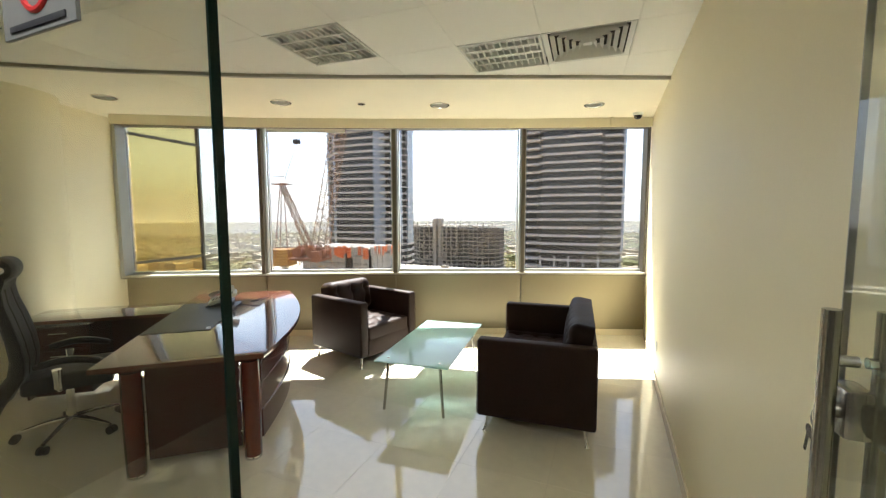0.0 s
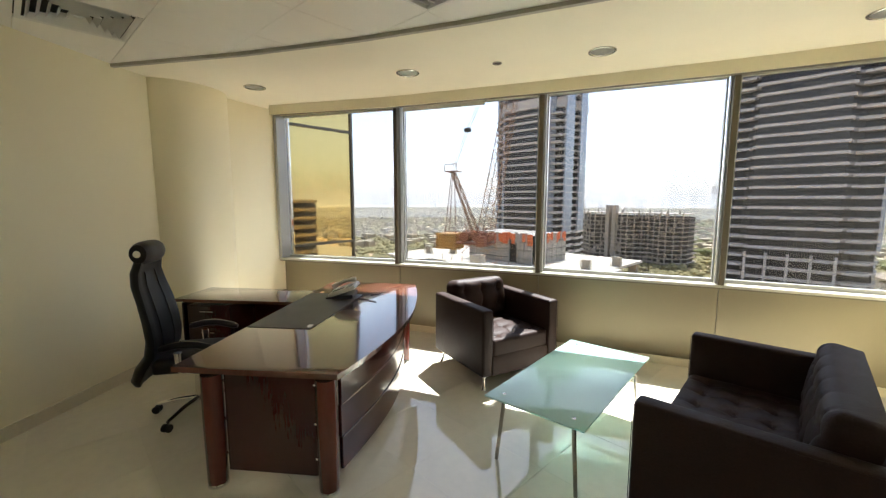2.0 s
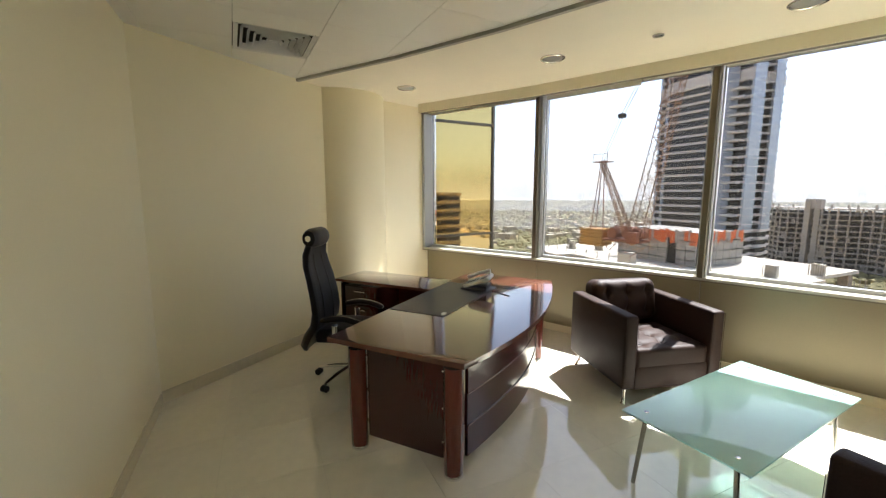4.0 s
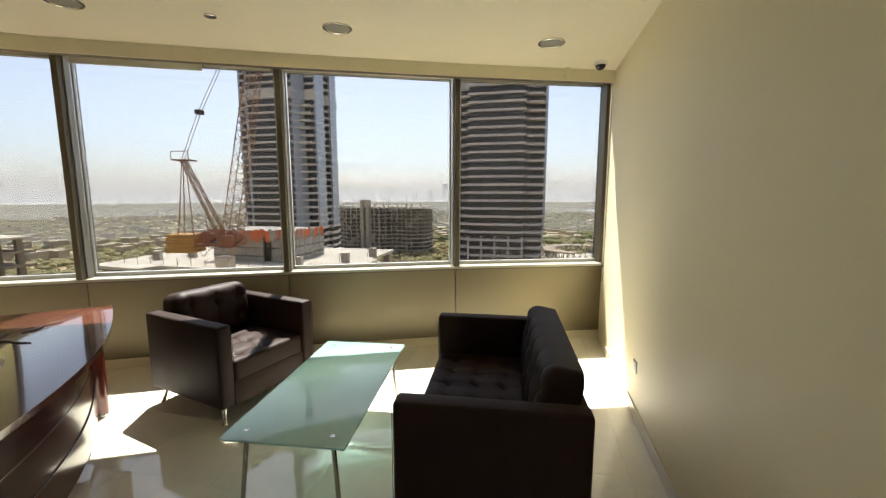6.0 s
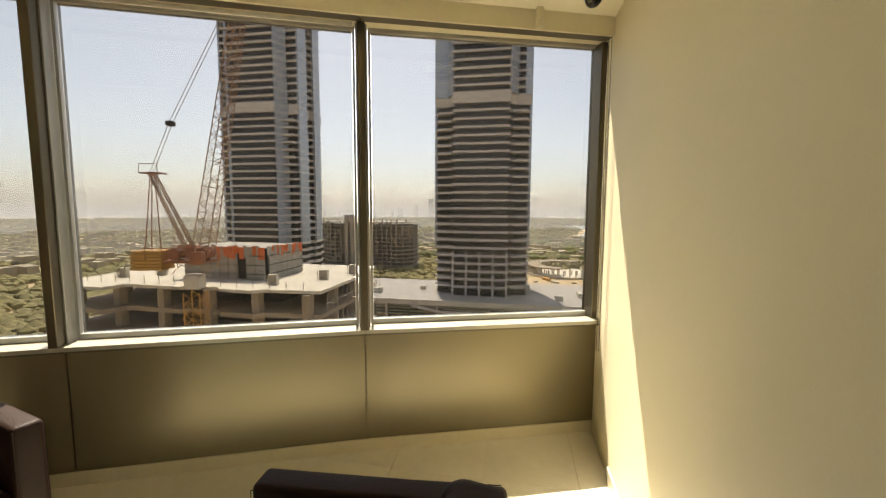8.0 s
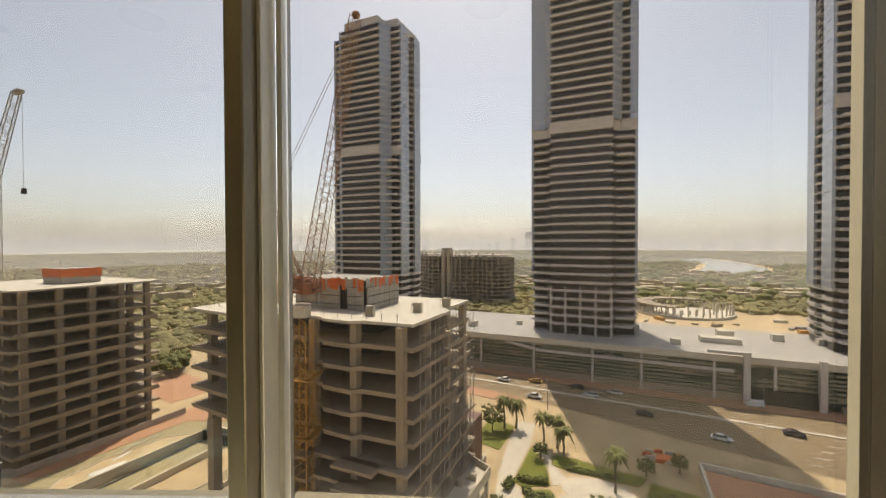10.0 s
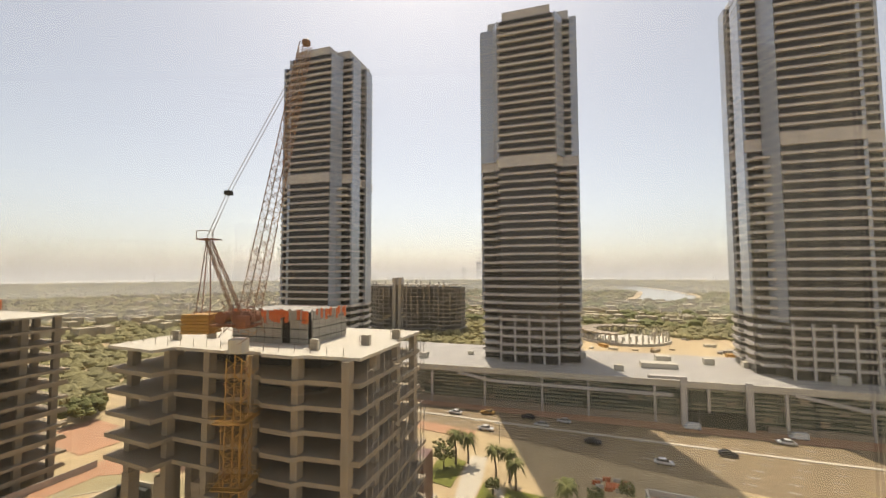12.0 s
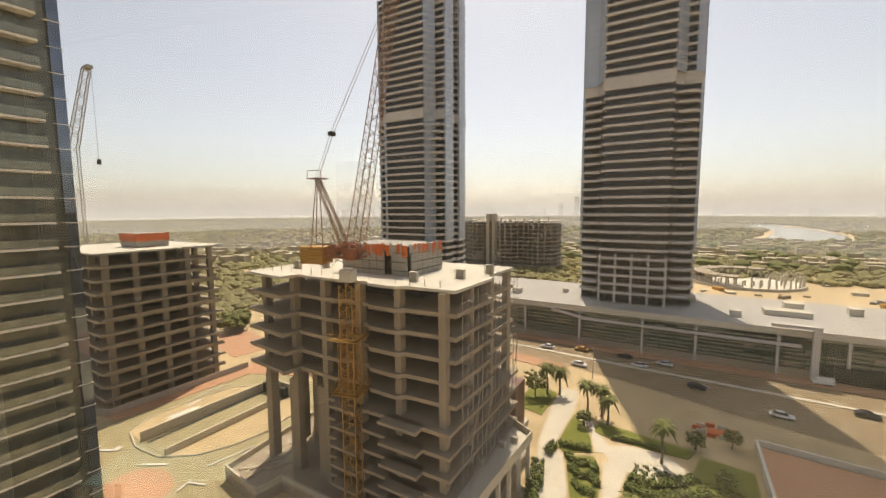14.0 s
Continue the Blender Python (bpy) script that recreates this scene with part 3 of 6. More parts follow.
def diffuser(i, j, size, turn_deg=3.3):
    c = sum((grid_point(a, b) for a, b in ((i, j), (i + 1, j), (i + 1, j + 1), (i, j + 1))), Vector()) / 4
    t = thing("air_diffuser", Matrix.Translation((c.x, c.y, CEILING)) @ pose(0, 0, 0, 0, 0, turn_deg), "white square ceiling air diffuser with nested louvres", "air vent", "air diffusers")
    # near-black plate in place of the shade up in the duct
    part("backing", a_box((0, 0, 0.075), (0.6, 0.6, 0.01)), M_DARK, t, "plate painted dark as shade inside the duct")
    for k in range(6):
        r = 0.302 - 0.048 * k
        bm = bmesh.new()
        drop, rise = (-0.006, 0.034) if k else (-0.002, 0.008)
        w = 0.026 if k else 0.034
        for a in range(4):
            q = [(-r, -r, drop), (r, -r, drop), (r - w, -r + w, rise), (-r + w, -r + w, rise)]
            lo = [bm.verts.new(pose(0, 0, 0, 0, 0, 90 * a) @ Vector(v)) for v in q]
            hi = [bm.verts.new(v.co + Vector((0, 0, 0.003))) for v in lo]
            bm.faces.new(list(reversed(lo)))
            bm.faces.new(hi)
            for e in range(4):
                bm.faces.new((lo[e], lo[(e + 1) % 4], hi[(e + 1) % 4], hi[e]))
        part("louvre" if k else "frame", bm, M_WHITE, t)
    part("centre", a_box((0, 0, 0.012), (0.06, 0.06, 0.004)), M_WHITE, t)
    return t


diffuser(0, -1, 0.5)
diffuser(-6 + SHIFT, -4, 0.5)


def downlight(x, y):
    t = thing("downlight", pose(x, y, CEILING - 0.004), "round recessed ceiling downlight, switched off", "ceiling light", "soffit downlights")
    bm = bmesh.new()
    n = 40
    prof = [(0.112, 0.0), (0.112, -0.006), (0.104, -0.010), (0.095, -0.006), (0.093, 0.0)]
    rings = [[bm.verts.new((r * math.cos(math.tau * k / n), r * math.sin(math.tau * k / n), z)) for k in range(n)] for r, z in prof]
    for a, b in zip(rings, rings[1:]):
        for k in range(n):
            bm.faces.new((a[k], b[k], b[(k + 1) % n], a[(k + 1) % n]))
    part("ring", bm, M_STEEL, t, "grey metal trim ring")
    bm = bmesh.new()
    lathe(bm, [(0.094, -0.003), (0.05, -0.006), (0.005, -0.007)], 36)
    part("lens", bm, M_LENS, t, "frosted glass lens")
    return t


for x, y in ((-5.14, 1.40), (-3.59, 2.285), (-2.02, 3.08), (-0.395, 3.75)):
    downlight(x, y)


def detector(x, y, r):
    t = thing("sprinkler_cap", pose(x, y, CEILING), "small flush round sprinkler cover on the ceiling", "sprinkler", "sprinkler covers")
    bm = bmesh.new()
    lathe(bm, [(r * 0.75, 0.0), (r, -0.006), (r, -0.012), (r * 0.9, -0.015)], 28)
    part("cap", bm, M_STEEL, t)
    return t


detector(-2.805, 2.68, 0.042)
detector(-1.95, 0.22, 0.055)

dome = thing("dome_camera", pose(0.09, 4.36, CEILING - 0.004), "small white dome security camera on the soffit", "camera")
bm = bmesh.new()
lathe(bm, [(0.060, 0.0), (0.062, -0.012), (0.058, -0.030), (0.050, -0.034)], 32)
part("base", bm, M_WHITE, dome)
bm = bmesh.new()
lathe(bm, [(0.047, -0.032)] + [(0.047 * math.cos(a), -0.034 - 0.045 * math.sin(a)) for a in (radians(12 * k) for k in range(1, 8))], 32)
part("bubble", bm, M_PLASTIC, dome, "dark glossy dome bubble")
part("lens_ring", a_tube([(-0.02, -0.03, -0.055), (-0.03, -0.045, -0.062)], 0.014, 16), M_STEEL, dome)

socket = thing("wall_socket", pose(XR, 3.19, 0.385), "white single socket plate on the cream wall", "socket")
part("plate", a_box((-0.004, 0, 0), (0.008, 0.088, 0.088), 0.003, 2), M_WHITE, socket)
bm = bmesh.new()
for dy, dz in ((0, 0.013), (-0.011, -0.010), (0.011, -0.010)):
    box(bm, (-0.0085, dy, dz - 0.006), (0.002, 0.004 if dz > 0 else 0.007, 0.008 if dz > 0 else 0.004))
part("outlet", bm, M_PHONE_DARK, socket, "dark socket slots")
part("switch", a_box((-0.009, 0.024, 0.028), (0.004, 0.012, 0.016), 0.001, 1), M_WHITE, socket)

# ---- desk ----
DESK = Matrix.Translation((-2.73, 0.425, 0)) @ Matrix.Rotation(math.atan2(0.77, -0.637), 4, "Z")   # local x along the desk, -y towards visitors
desk = thing("executive_desk", DESK, "dark mahogany executive desk with bowed front and side return", "desk")
TOP = 0.765
front = [(2.44 * k / 24, -0.50 - 0.185 * math.sin(math.pi * min(1.0, (k / 24) ** 0.92))) for k in range(25)]
outline = front + [(2.47, 0.50), (0.0, 0.50)]
part("desktop", a_prism(outline, TOP - 0.034, TOP, 0.006), M_WOODTOP, desk, "brown lacquered desk top with a bowed edge")
inner = [(0.05 + 2.33 * k / 16, -0.45 - 0.17 * math.sin(math.pi * k / 16)) for k in range(17)]
part("apron", a_prism(inner + [(2.38, 0.42), (0.05, 0.42)], TOP - 0.06, TOP - 0.035), M_WOOD, desk)
part("leather_pad", a_prism([(0.74, -0.01), (1.87, -0.06), (1.87, 0.49), (0.74, 0.49)], TOP + 0.0005, TOP + 0.004), M_PAD, desk, "dark leather writing pad set in the top")
for p, q in (((0.02, -0.503), (0.74, -0.02)), ((1.87, -0.06), (2.43, -0.50))):
    bm = bmesh.new()
    wall_between(bm, p, q, TOP + 0.0002, TOP + 0.0007, 0.0018)
    part("inlay_line", bm, M_WOOD, desk, "thin dark inlay line")
LEGS = ((0.075, -0.40), (0.065, 0.30), (2.06, -0.44), (2.06, 0.30))
for x, y in LEGS:
    bm = bmesh.new()
    lathe(bm, [(0.056, 0.022), (0.058, 0.03), (0.062, 0.40), (0.060, TOP - 0.06)], 28, (x, y, 0))
    leg = part("leg", bm, M_WOODLEG, desk, "red mahogany round leg")
    bm = bmesh.new()
    lathe(bm, [(0.060, 0.0), (0.060, 0.012), (0.056, 0.022)], 28, (x, y, 0))
    part("foot_ring", bm, M_CHROME, leg, "chrome foot ring")
part("end_panel", a_box((0.085, -0.05, 0.40), (0.022, 0.56, 0.62), 0.002, 1), M_WOOD, desk, "dark mahogany end panel")
for y in (-0.325, 0.225):
    for z in (0.20, 0.42, 0.66):
        part("steel_pin", a_tube([(0.075, y, z), (0.075, y + (0.03 if y > 0 else -0.03), z)], 0.008, 10), M_CHROME, desk, "chrome spacer pin")
for z0, z1, inset in ((0.09, 0.29, 0.0), (0.294, 0.50, 0.004), (0.504, 0.70, 0.0)):
    curve = [(0.16 + 1.84 * k / 16, -0.43 + inset - 0.15 * math.sin(math.pi * (0.06 + 0.90 * k / 16))) for k in range(17)]
    back = [(x, y + 0.02) for x, y in reversed(curve)]
    part("front_panel", a_prism(curve + back, z0, z1), M_WOOD, desk, "curved mahogany front panel with grooves")
for z in (0.289, 0.499):
    curve = [(0.17 + 1.82 * k / 16, -0.434 - 0.15 * math.sin(math.pi * (0.06 + 0.90 * k / 16))) for k in range(17)]
    part("seam_strip", a_prism(curve + [(x, y + 0.006) for x, y in reversed(curve)], z, z + 0.005), M_STEEL, desk, "thin metal strip between the front panels")
ret = part("return_top", a_prism([(1.50, 0.502), (2.03, 0.502), (2.03, 1.73), (1.50, 1.73)], TOP - 0.032, TOP - 0.002, 0.004), M_WOODTOP, desk, "brown lacquered side return")
part("return_back", a_box((1.98, 1.10, 0.38), (0.02, 1.18, 0.64), 0.002, 1), M_WOOD, desk)
part("return_end", a_box((1.75, 1.66, 0.38), (0.46, 0.02, 0.68), 0.002, 1), M_WOOD, desk)
ped = part("drawer_pedestal", a_box((1.75, 1.40, 0.38), (0.44, 0.44, 0.64), 0.003, 1), M_WOOD, desk, "mahogany drawer pedestal")
for z in (0.17, 0.38, 0.59):
    part("drawer_front", a_box((1.524, 1.40, z), (0.014, 0.42, 0.20), 0.003, 1), M_WOOD, ped)
    part("drawer_handle", a_tube([(1.505, 1.33, z + 0.05), (1.505, 1.47, z + 0.05)], 0.006, 8), M_STEEL, ped)

# phone on the desk
phone = thing("desk_phone", DESK @ pose(1.78, 0.13, TOP + 0.001, 0, 0, 188) @ Matrix.Scale(1.3, 4), "grey office desk phone with its handset, standing on the desk", "phone")
bm = bmesh.new()
prism(bm, [(-0.10, -0.10), (0.10, -0.10), (0.10, 0.10), (-0.10, 0.10)], 0.0, 0.012)
for v in bm.verts:
    if v.co.z > 0.01 and v.co.y > 0:
        v.co.z = 0.03
part("foot", bm, M_PHONE_DARK, phone)
bm = bmesh.new()
box(bm, (0, 0, 0), (0.20, 0.21, 0.030), 0.010, 3, pose(0.0, 0.02, 0.055, 19, 0, 0))
body = part("body", bm, M_PHONE, phone, "grey sloping phone body")
bm = bmesh.new()
box(bm, (0.045, 0.06, 0.0165), (0.085, 0.045, 0.004), 0.001, 1, pose(0.0, 0.02, 0.055, 19, 0, 0))
part("display", bm, M_PHONE_DARK, body, "dark display")
for a in range(3):
    for b in range(4):
        part("key", a_box((0.018 + 0.026 * a, -0.065 + 0.024 * b, 0.0165), (0.018, 0.015, 0.005), 0.002, 1, pose(0.0, 0.02, 0.055, 19, 0, 0)), M_PHONE_DARK, body)
bm = bmesh.new()
tube(bm, [Vector((-0.062, -0.095 + 0.19 * k / 12, 0.034 + 0.014 * math.sin(math.pi * k / 12))) for k in range(13)], [0.021, 0.022, 0.02, 0.016, 0.014, 0.014, 0.014, 0.014, 0.014, 0.016, 0.02, 0.022, 0.021], 12)
moved(bm, pose(0.0, 0.02, 0.055, 19, 0, 0))
part("handset", bm, M_PHONE, phone, "grey handset lying on its cradle")
bm = bmesh.new()
tube(bm, [(-0.10 - 0.012 * k, -0.03 + 0.05 * math.sin(k * 0.45), 0.006) for k in range(24)], 0.0028, 6)
part("cord", bm, M_PHONE_DARK, phone, "dark phone cord")
cable = thing("phone_cable", DESK @ pose(1.86, -0.14, TOP + 0.003), "thin dark telephone cable lying on the desk", "cable")
part("wire", a_tube([(0.012 * k, -0.012 * k - 0.03 * math.sin(k * 0.5), 0) for k in range(14)], 0.0026, 6), M_PLASTIC, cable)
note = thing("paper_slip", DESK @ pose(0.80, 0.02, TOP + 0.0045, 0, 0, 12), "small torn white paper slip on the desk", "paper")
part("slip", a_prism([(-0.03, -0.015), (0.028, -0.02), (0.035, 0.012), (-0.01, 0.02), (-0.035, 0.008)], 0, 0.002), M_PAPER, note)

# ---- office chair ----
chair = thing("office_chair", pose(-4.07, 0.44, 0, 0, 0, 58), "black leather high-back office chair with chrome base", "chair")
for k in range(5):
    a = math.tau * k / 5 + 0.55
    c, s = math.cos(a), math.sin(a)
    arm = part("base_arm", a_tube([(0.03 * c, 0.03 * s, 0.115), (0.16 * c, 0.16 * s, 0.105), (0.32 * c, 0.32 * s, 0.072)], [0.026, 0.022, 0.016], 10), M_CHROME, chair, "chrome base arm")
    bm = bmesh.new()
    for q in (-0.018, 0.018):
        tube(bm, [(0.33 * c - q * s - 0.009 * s, 0.33 * s + q * c + 0.009 * c, 0.03), (0.33 * c - q * s + 0.009 * s, 0.33 * s + q * c - 0.009 * c, 0.03)], 0.030, 18)
    part("caster", bm, M_PLASTIC, arm, "black twin caster")
part("gas_lift", a_tube([(0, 0, 0.10), (0, 0, 0.40)], [0.030, 0.024], 18), M_CHROME, chair, "chrome gas lift")
part("mechanism", a_box((-0.02, 0, 0.405), (0.26, 0.18, 0.05), 0.012, 2), M_PLASTIC, chair)
bm = cushion(0.52, 0.52, 0.10, 0.05, crown=0.02, creases=False, nx=22, ny=22)
moved(bm, pose(0.03, 0, 0.43))
part("seat", bm, M_BLACK, chair, "black leather seat")
bm = bmesh.new()
spine = [(-0.40, 0.30, 0.15, 0.03), (-0.385, 0.35, 0.20, 0.05), (-0.33, 0.45, 0.235, 0.06), (-0.26, 0.55, 0.25, 0.055), (-0.245, 0.66, 0.25, 0.05), (-0.26, 0.80, 0.25, 0.048), (-0.29, 0.95, 0.24, 0.045), (-0.325, 1.08, 0.22, 0.045), (-0.335, 1.18, 0.19, 0.042), (-0.315, 1.26, 0.165, 0.038)]
rings = []
for x, z, hw, th in spine:
    ring = []
    for k in range(20):
        a = math.tau * k / 20
        cy, cx = math.cos(a), math.sin(a)
        ring.append(bm.verts.new((x + th * math.copysign(abs(cx) ** 0.7, cx) + 0.04 * (cy * cy), hw * math.copysign(abs(cy) ** 0.6, cy), z)))
    rings.append(ring)
for a, b in zip(rings, rings[1:]):
    for k in range(20):
        bm.faces.new((a[k], a[(k + 1) % 20], b[(k + 1) % 20], b[k]))
bm.faces.new(list(reversed(rings[0])))
bm.faces.new(rings[-1])
back = part("backrest", bm, M_BLACK, chair, "tall curved black leather backrest")
for y in (-0.10, 0.10):
    part("seam", a_tube([(x + th + 0.008, y * hw / 0.25, z) for x, z, hw, th in spine[3:9]], 0.004, 6), M_PLASTIC, back)
bm = bmesh.new()
tube(bm, [(-0.285, -0.155 + 0.31 * k / 10, 1.325) for k in range(11)], [0.058, 0.068, 0.072, 0.073, 0.073, 0.073, 0.073, 0.073, 0.072, 0.068, 0.058], 18)
for v in bm.verts:
    v.co.z = 1.325 + (v.co.z - 1.325) * 1.2
head = part("headrest", bm, M_BLACK, chair, "rolled black leather headrest")
for y in (-0.163, 0.163):
    part("end_cap", a_tube([(-0.285, y - 0.006, 1.325), (-0.285, y + 0.006, 1.325)], 0.026, 16), M_CHROME, head, "chrome headrest end cap")
for sgn in (-1, 1):
    y = 0.285 * sgn
    part("arm_post", a_tube([(-0.02, 0.22 * sgn, 0.43), (-0.02, y, 0.47), (-0.02, y, 0.60)], [0.022, 0.026, 0.030], 12), M_CHROME, chair, "chrome arm post")
    bm = bmesh.new()
    tube(bm, [(-0.14 + 0.38 * k / 12, y, 0.632 + 0.032 * math.sin(math.pi * k / 12) - 0.025 * (k / 12) ** 2) for k in range(13)], [0.018] + [0.026] * 11 + [0.016], 12)
    for v in bm.verts:
        v.co.y = y + (v.co.y - y) * 1.35
    pad = part("arm_pad", bm, M_BLACK, chair, "curved black arm pad")
    part("arm_trim", a_tube([(-0.13 + 0.36 * k / 12, y, 0.655 + 0.032 * math.sin(math.pi * k / 12) - 0.025 * (k / 12) ** 2) for k in range(13)], 0.007, 8), M_STEEL, pad, "silver strip along the arm")

bm = a_tube([(-0.20, -0.01, 0.002), (-0.12, -0.022, 0), (-0.04, -0.008, 0), (0.05, 0.012, 0), (0.13, 0.004, 0), (0.22, 0.02, 0)], 0.0028, 8)
moved(bm, (DESK @ pose(1.78, 0.13, TOP + 0.001, 0, 0, 188) @ Matrix.Scale(1.3, 4)).inverted() @ pose(-3.74, 1.80, TOP + 0.003))
part("cord", bm, M_PHONE_DARK, phone, "thin dark phone cord")

# ---- leather seats ----
def leather_seat(name, m, width, depth, label, category, cols):
    """Cube seat: local x across, local -y to the front."""
    t = thing(name, m, label, category, "leather lounge seats")
    arm_w, arm_h, back_h, floor_gap = 0.115, 0.752, 0.868, 0.14
    for s in (-1, 1):
        bm = a_box((s * (width / 2 - arm_w / 2), 0, (arm_h + floor_gap) / 2), (arm_w, depth, arm_h - floor_gap), 0.022, 3)
        arm = part("armrest", bm, M_LEATHER, t, "square dark leather armrest")
        bm = bmesh.new()
        for dx in (-0.052, 0.052):
            tube(bm, [(s * (width / 2 - arm_w / 2) + dx, -depth / 2 - 0.001, floor_gap + 0.02), (s * (width / 2 - arm_w / 2) + dx, -depth / 2 - 0.001, arm_h - 0.02), (s * (width / 2 - arm_w / 2) + dx, depth / 2 - 0.02, arm_h - 0.003)], 0.0022, 6)
        part("piping", bm, M_LEATHER, arm)
    iw = width - 2 * arm_w
    part("seat_base", a_box((0, -0.02, 0.225), (iw - 0.004, depth - 0.06, 0.19), 0.012, 2), M_LEATHER, t, "leather front rail")
    tx = [(-0.5 + (k + 0.5) / cols) * (iw - 0.04) for k in range(cols)]
    sd = depth - 0.24
    tuf = [(x, y) for x in tx for y in (-0.18, 0.0, 0.18)]
    bm = cushion(iw - 0.008, sd, 0.15, 0.035, tuf, 0.020, 0.012, 18 * cols, 30)
    moved(bm, pose(0, -depth / 2 + sd / 2 + 0.012, 0.318))
    seat = part("seat_cushion", bm, M_LEATHER, t, "buttoned dark leather seat cushion")
    for x, y in tuf:
        bm = bmesh.new()
        lathe(bm, [(0.010, 0.0), (0.008, 0.005), (0.002, 0.007)], 10, (x, -depth / 2 + sd / 2 + 0.012 + y, 0.318 + 0.137))
        part("button", bm, M_LEATHER, seat)
    part("back_frame", a_box((0, depth / 2 - 0.05, 0.43), (iw - 0.004, 0.10, 0.60), 0.015, 2), M_LEATHER, t)
    bw = iw - 0.01
    btuf = [(x, y) for x in tx for y in (-0.09, 0.08)]
    bm = cushion(bw, 0.40, 0.19, 0.085, btuf, 0.024, 0.015, 18 * cols, 24)
    moved(bm, Matrix.Translation((0, depth / 2 - 0.055, back_h - 0.20)) @ pose(0, 0, 0, 80, 0, 0))
    bk = part("back_cushion", bm, M_LEATHER, t, "buttoned dark leather back cushion")
    for sx in (-1, 1):
        for sy in (-1, 1):
            x, y = sx * (width / 2 - 0.075), sy * (depth / 2 - 0.085)
            bm = bmesh.new()
            tube(bm, [(x, y, floor_gap + 0.005), (x + 0.012 * sx, y + 0.014 * sy, 0.07), (x + 0.024 * sx, y + 0.026 * sy, 0.012), (x + 0.026 * sx, y + 0.028 * sy, 0.0)], [0.020, 0.013, 0.014, 0.021], 14)
            lg = part("leg", bm, M_CHROME, t, "curved chrome leg")
    return t


w = Vector((0.245, 0.97)).normalized()
f = Vector((w.y, -w.x))
ac = Vector((-2.515, 2.755)) - f * 0.44
leather_seat("armchair", pose(ac.x, ac.y, 0, 0, 0, math.degrees(math.atan2(w.y, w.x))), 0.90, 0.88, "dark brown buttoned leather armchair on chrome legs", "armchair", 3)
leather_seat("sofa", pose(-0.715, 2.385, 0, 0, 0, -86), 1.44, 0.88, "dark brown buttoned leather two-seat sofa on chrome legs", "sofa", 6)

# ---- glass coffee table ----
table = thing("coffee_table", pose(-1.762, 2.342, 0, 0, 0, 5.6), "frosted mint glass coffee table on slim metal legs", "table")
part("glass_top", a_box((0, 0, 0.452), (0.66, 1.385, 0.012), 0.003, 2), M_FROST, table, "frosted mint green glass top")
for y in (-0.60, 0.60):
    part("cross_bar", a_box((0, y, 0.432), (0.50, 0.03, 0.012), 0.003, 1), M_STEEL, table, "steel cross bar")
    for x in (-0.235, 0.235):
        leg = part("leg", a_tube([(x, y, 0.43), (x * 1.16, y * 1.045, 0.0)], [0.013, 0.012], 14), M_STEEL, table, "slim steel leg")
        bm = bmesh.new()
        lathe(bm, [(0.013, 0.4582), (0.013, 0.4605), (0.009, 0.462)], 24, (x, y, 0))
        part("glass_fixing", bm, M_CHROME, leg, "round chrome glass fixing")

# ---- outside ----
G = -46.0
M_SAND = mat("sandy ground", (0.50, 0.375, 0.205), 0.9, var=0.26, scale=0.012, fine=0.22, bump=0)
M_ASPH = mat("dusty brown asphalt", (0.235, 0.168, 0.092), 0.85, var=0.16, scale=0.05, fine=0.9, bump=0)
M_FORE = mat("dusty olive forecourt", (0.345, 0.285, 0.150), 0.85, var=0.18, scale=0.06, fine=0.8, bump=0)
M_BROWN = mat("dark brown cladding", (0.13, 0.05, 0.03), 0.5, var=0.2, scale=0.3, fine=2, bump=0)
M_PAVE = mat("red brick paving", (0.46, 0.25, 0.14), 0.85, var=0.12, scale=0.1, fine=1.5, bump=0)
M_PATH = mat("pale paving", (0.55, 0.49, 0.38), 0.85, var=0.10, scale=0.2, fine=2, bump=0)
M_GRASS = mat("lawn", (0.155, 0.160, 0.022), 0.9, var=0.35, scale=0.3, fine=3, bump=0)
M_LEAF = mat("dry green leaves", (0.130, 0.132, 0.030), 0.8, var=0.45, scale=0.5, fine=3, bump=0)
M_SCRUB = mat("olive scrub", (0.235, 0.205, 0.085), 0.9, var=0.45, scale=0.02, fine=0.4, bump=0)
M_BARK = mat("palm bark", (0.20, 0.15, 0.10), 0.9, var=0.2, scale=2, fine=10)
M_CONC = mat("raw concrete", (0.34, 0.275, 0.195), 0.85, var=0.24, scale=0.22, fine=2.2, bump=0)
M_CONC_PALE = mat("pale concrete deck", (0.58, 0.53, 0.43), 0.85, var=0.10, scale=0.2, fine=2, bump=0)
M_NET = mat("orange safety net", (0.62, 0.14, 0.035), 0.7, var=0.25, scale=0.8, fine=5, bump=0)
M_FORM = mat("grey formwork panel", (0.36, 0.33, 0.28), 0.7, var=0.16, scale=0.4, fine=3, bump=0)
M_YEL = mat("yellow crane paint", (0.45, 0.235, 0.04), 0.5, var=0.15, scale=0.5, fine=4, bump=0)
M_BOOM = mat("weathered boom paint", (0.25, 0.13, 0.06), 0.6, var=0.15, scale=0.5, fine=4, bump=0)
M_CRANE_RED = mat("rusty red crane paint", (0.24, 0.085, 0.035), 0.6, var=0.25, scale=0.8, fine=5, bump=0)
M_BAND = mat("beige tower spandrel", (0.57, 0.525, 0.475), 0.6, var=0.08, scale=0.1, fine=1, bump=0)
M_TGLASS = mat("dark tower glass", (0.040, 0.036, 0.035), 0.22, var=0.45, scale=0.12, fine=0.5, bump=0, spec=0.4)
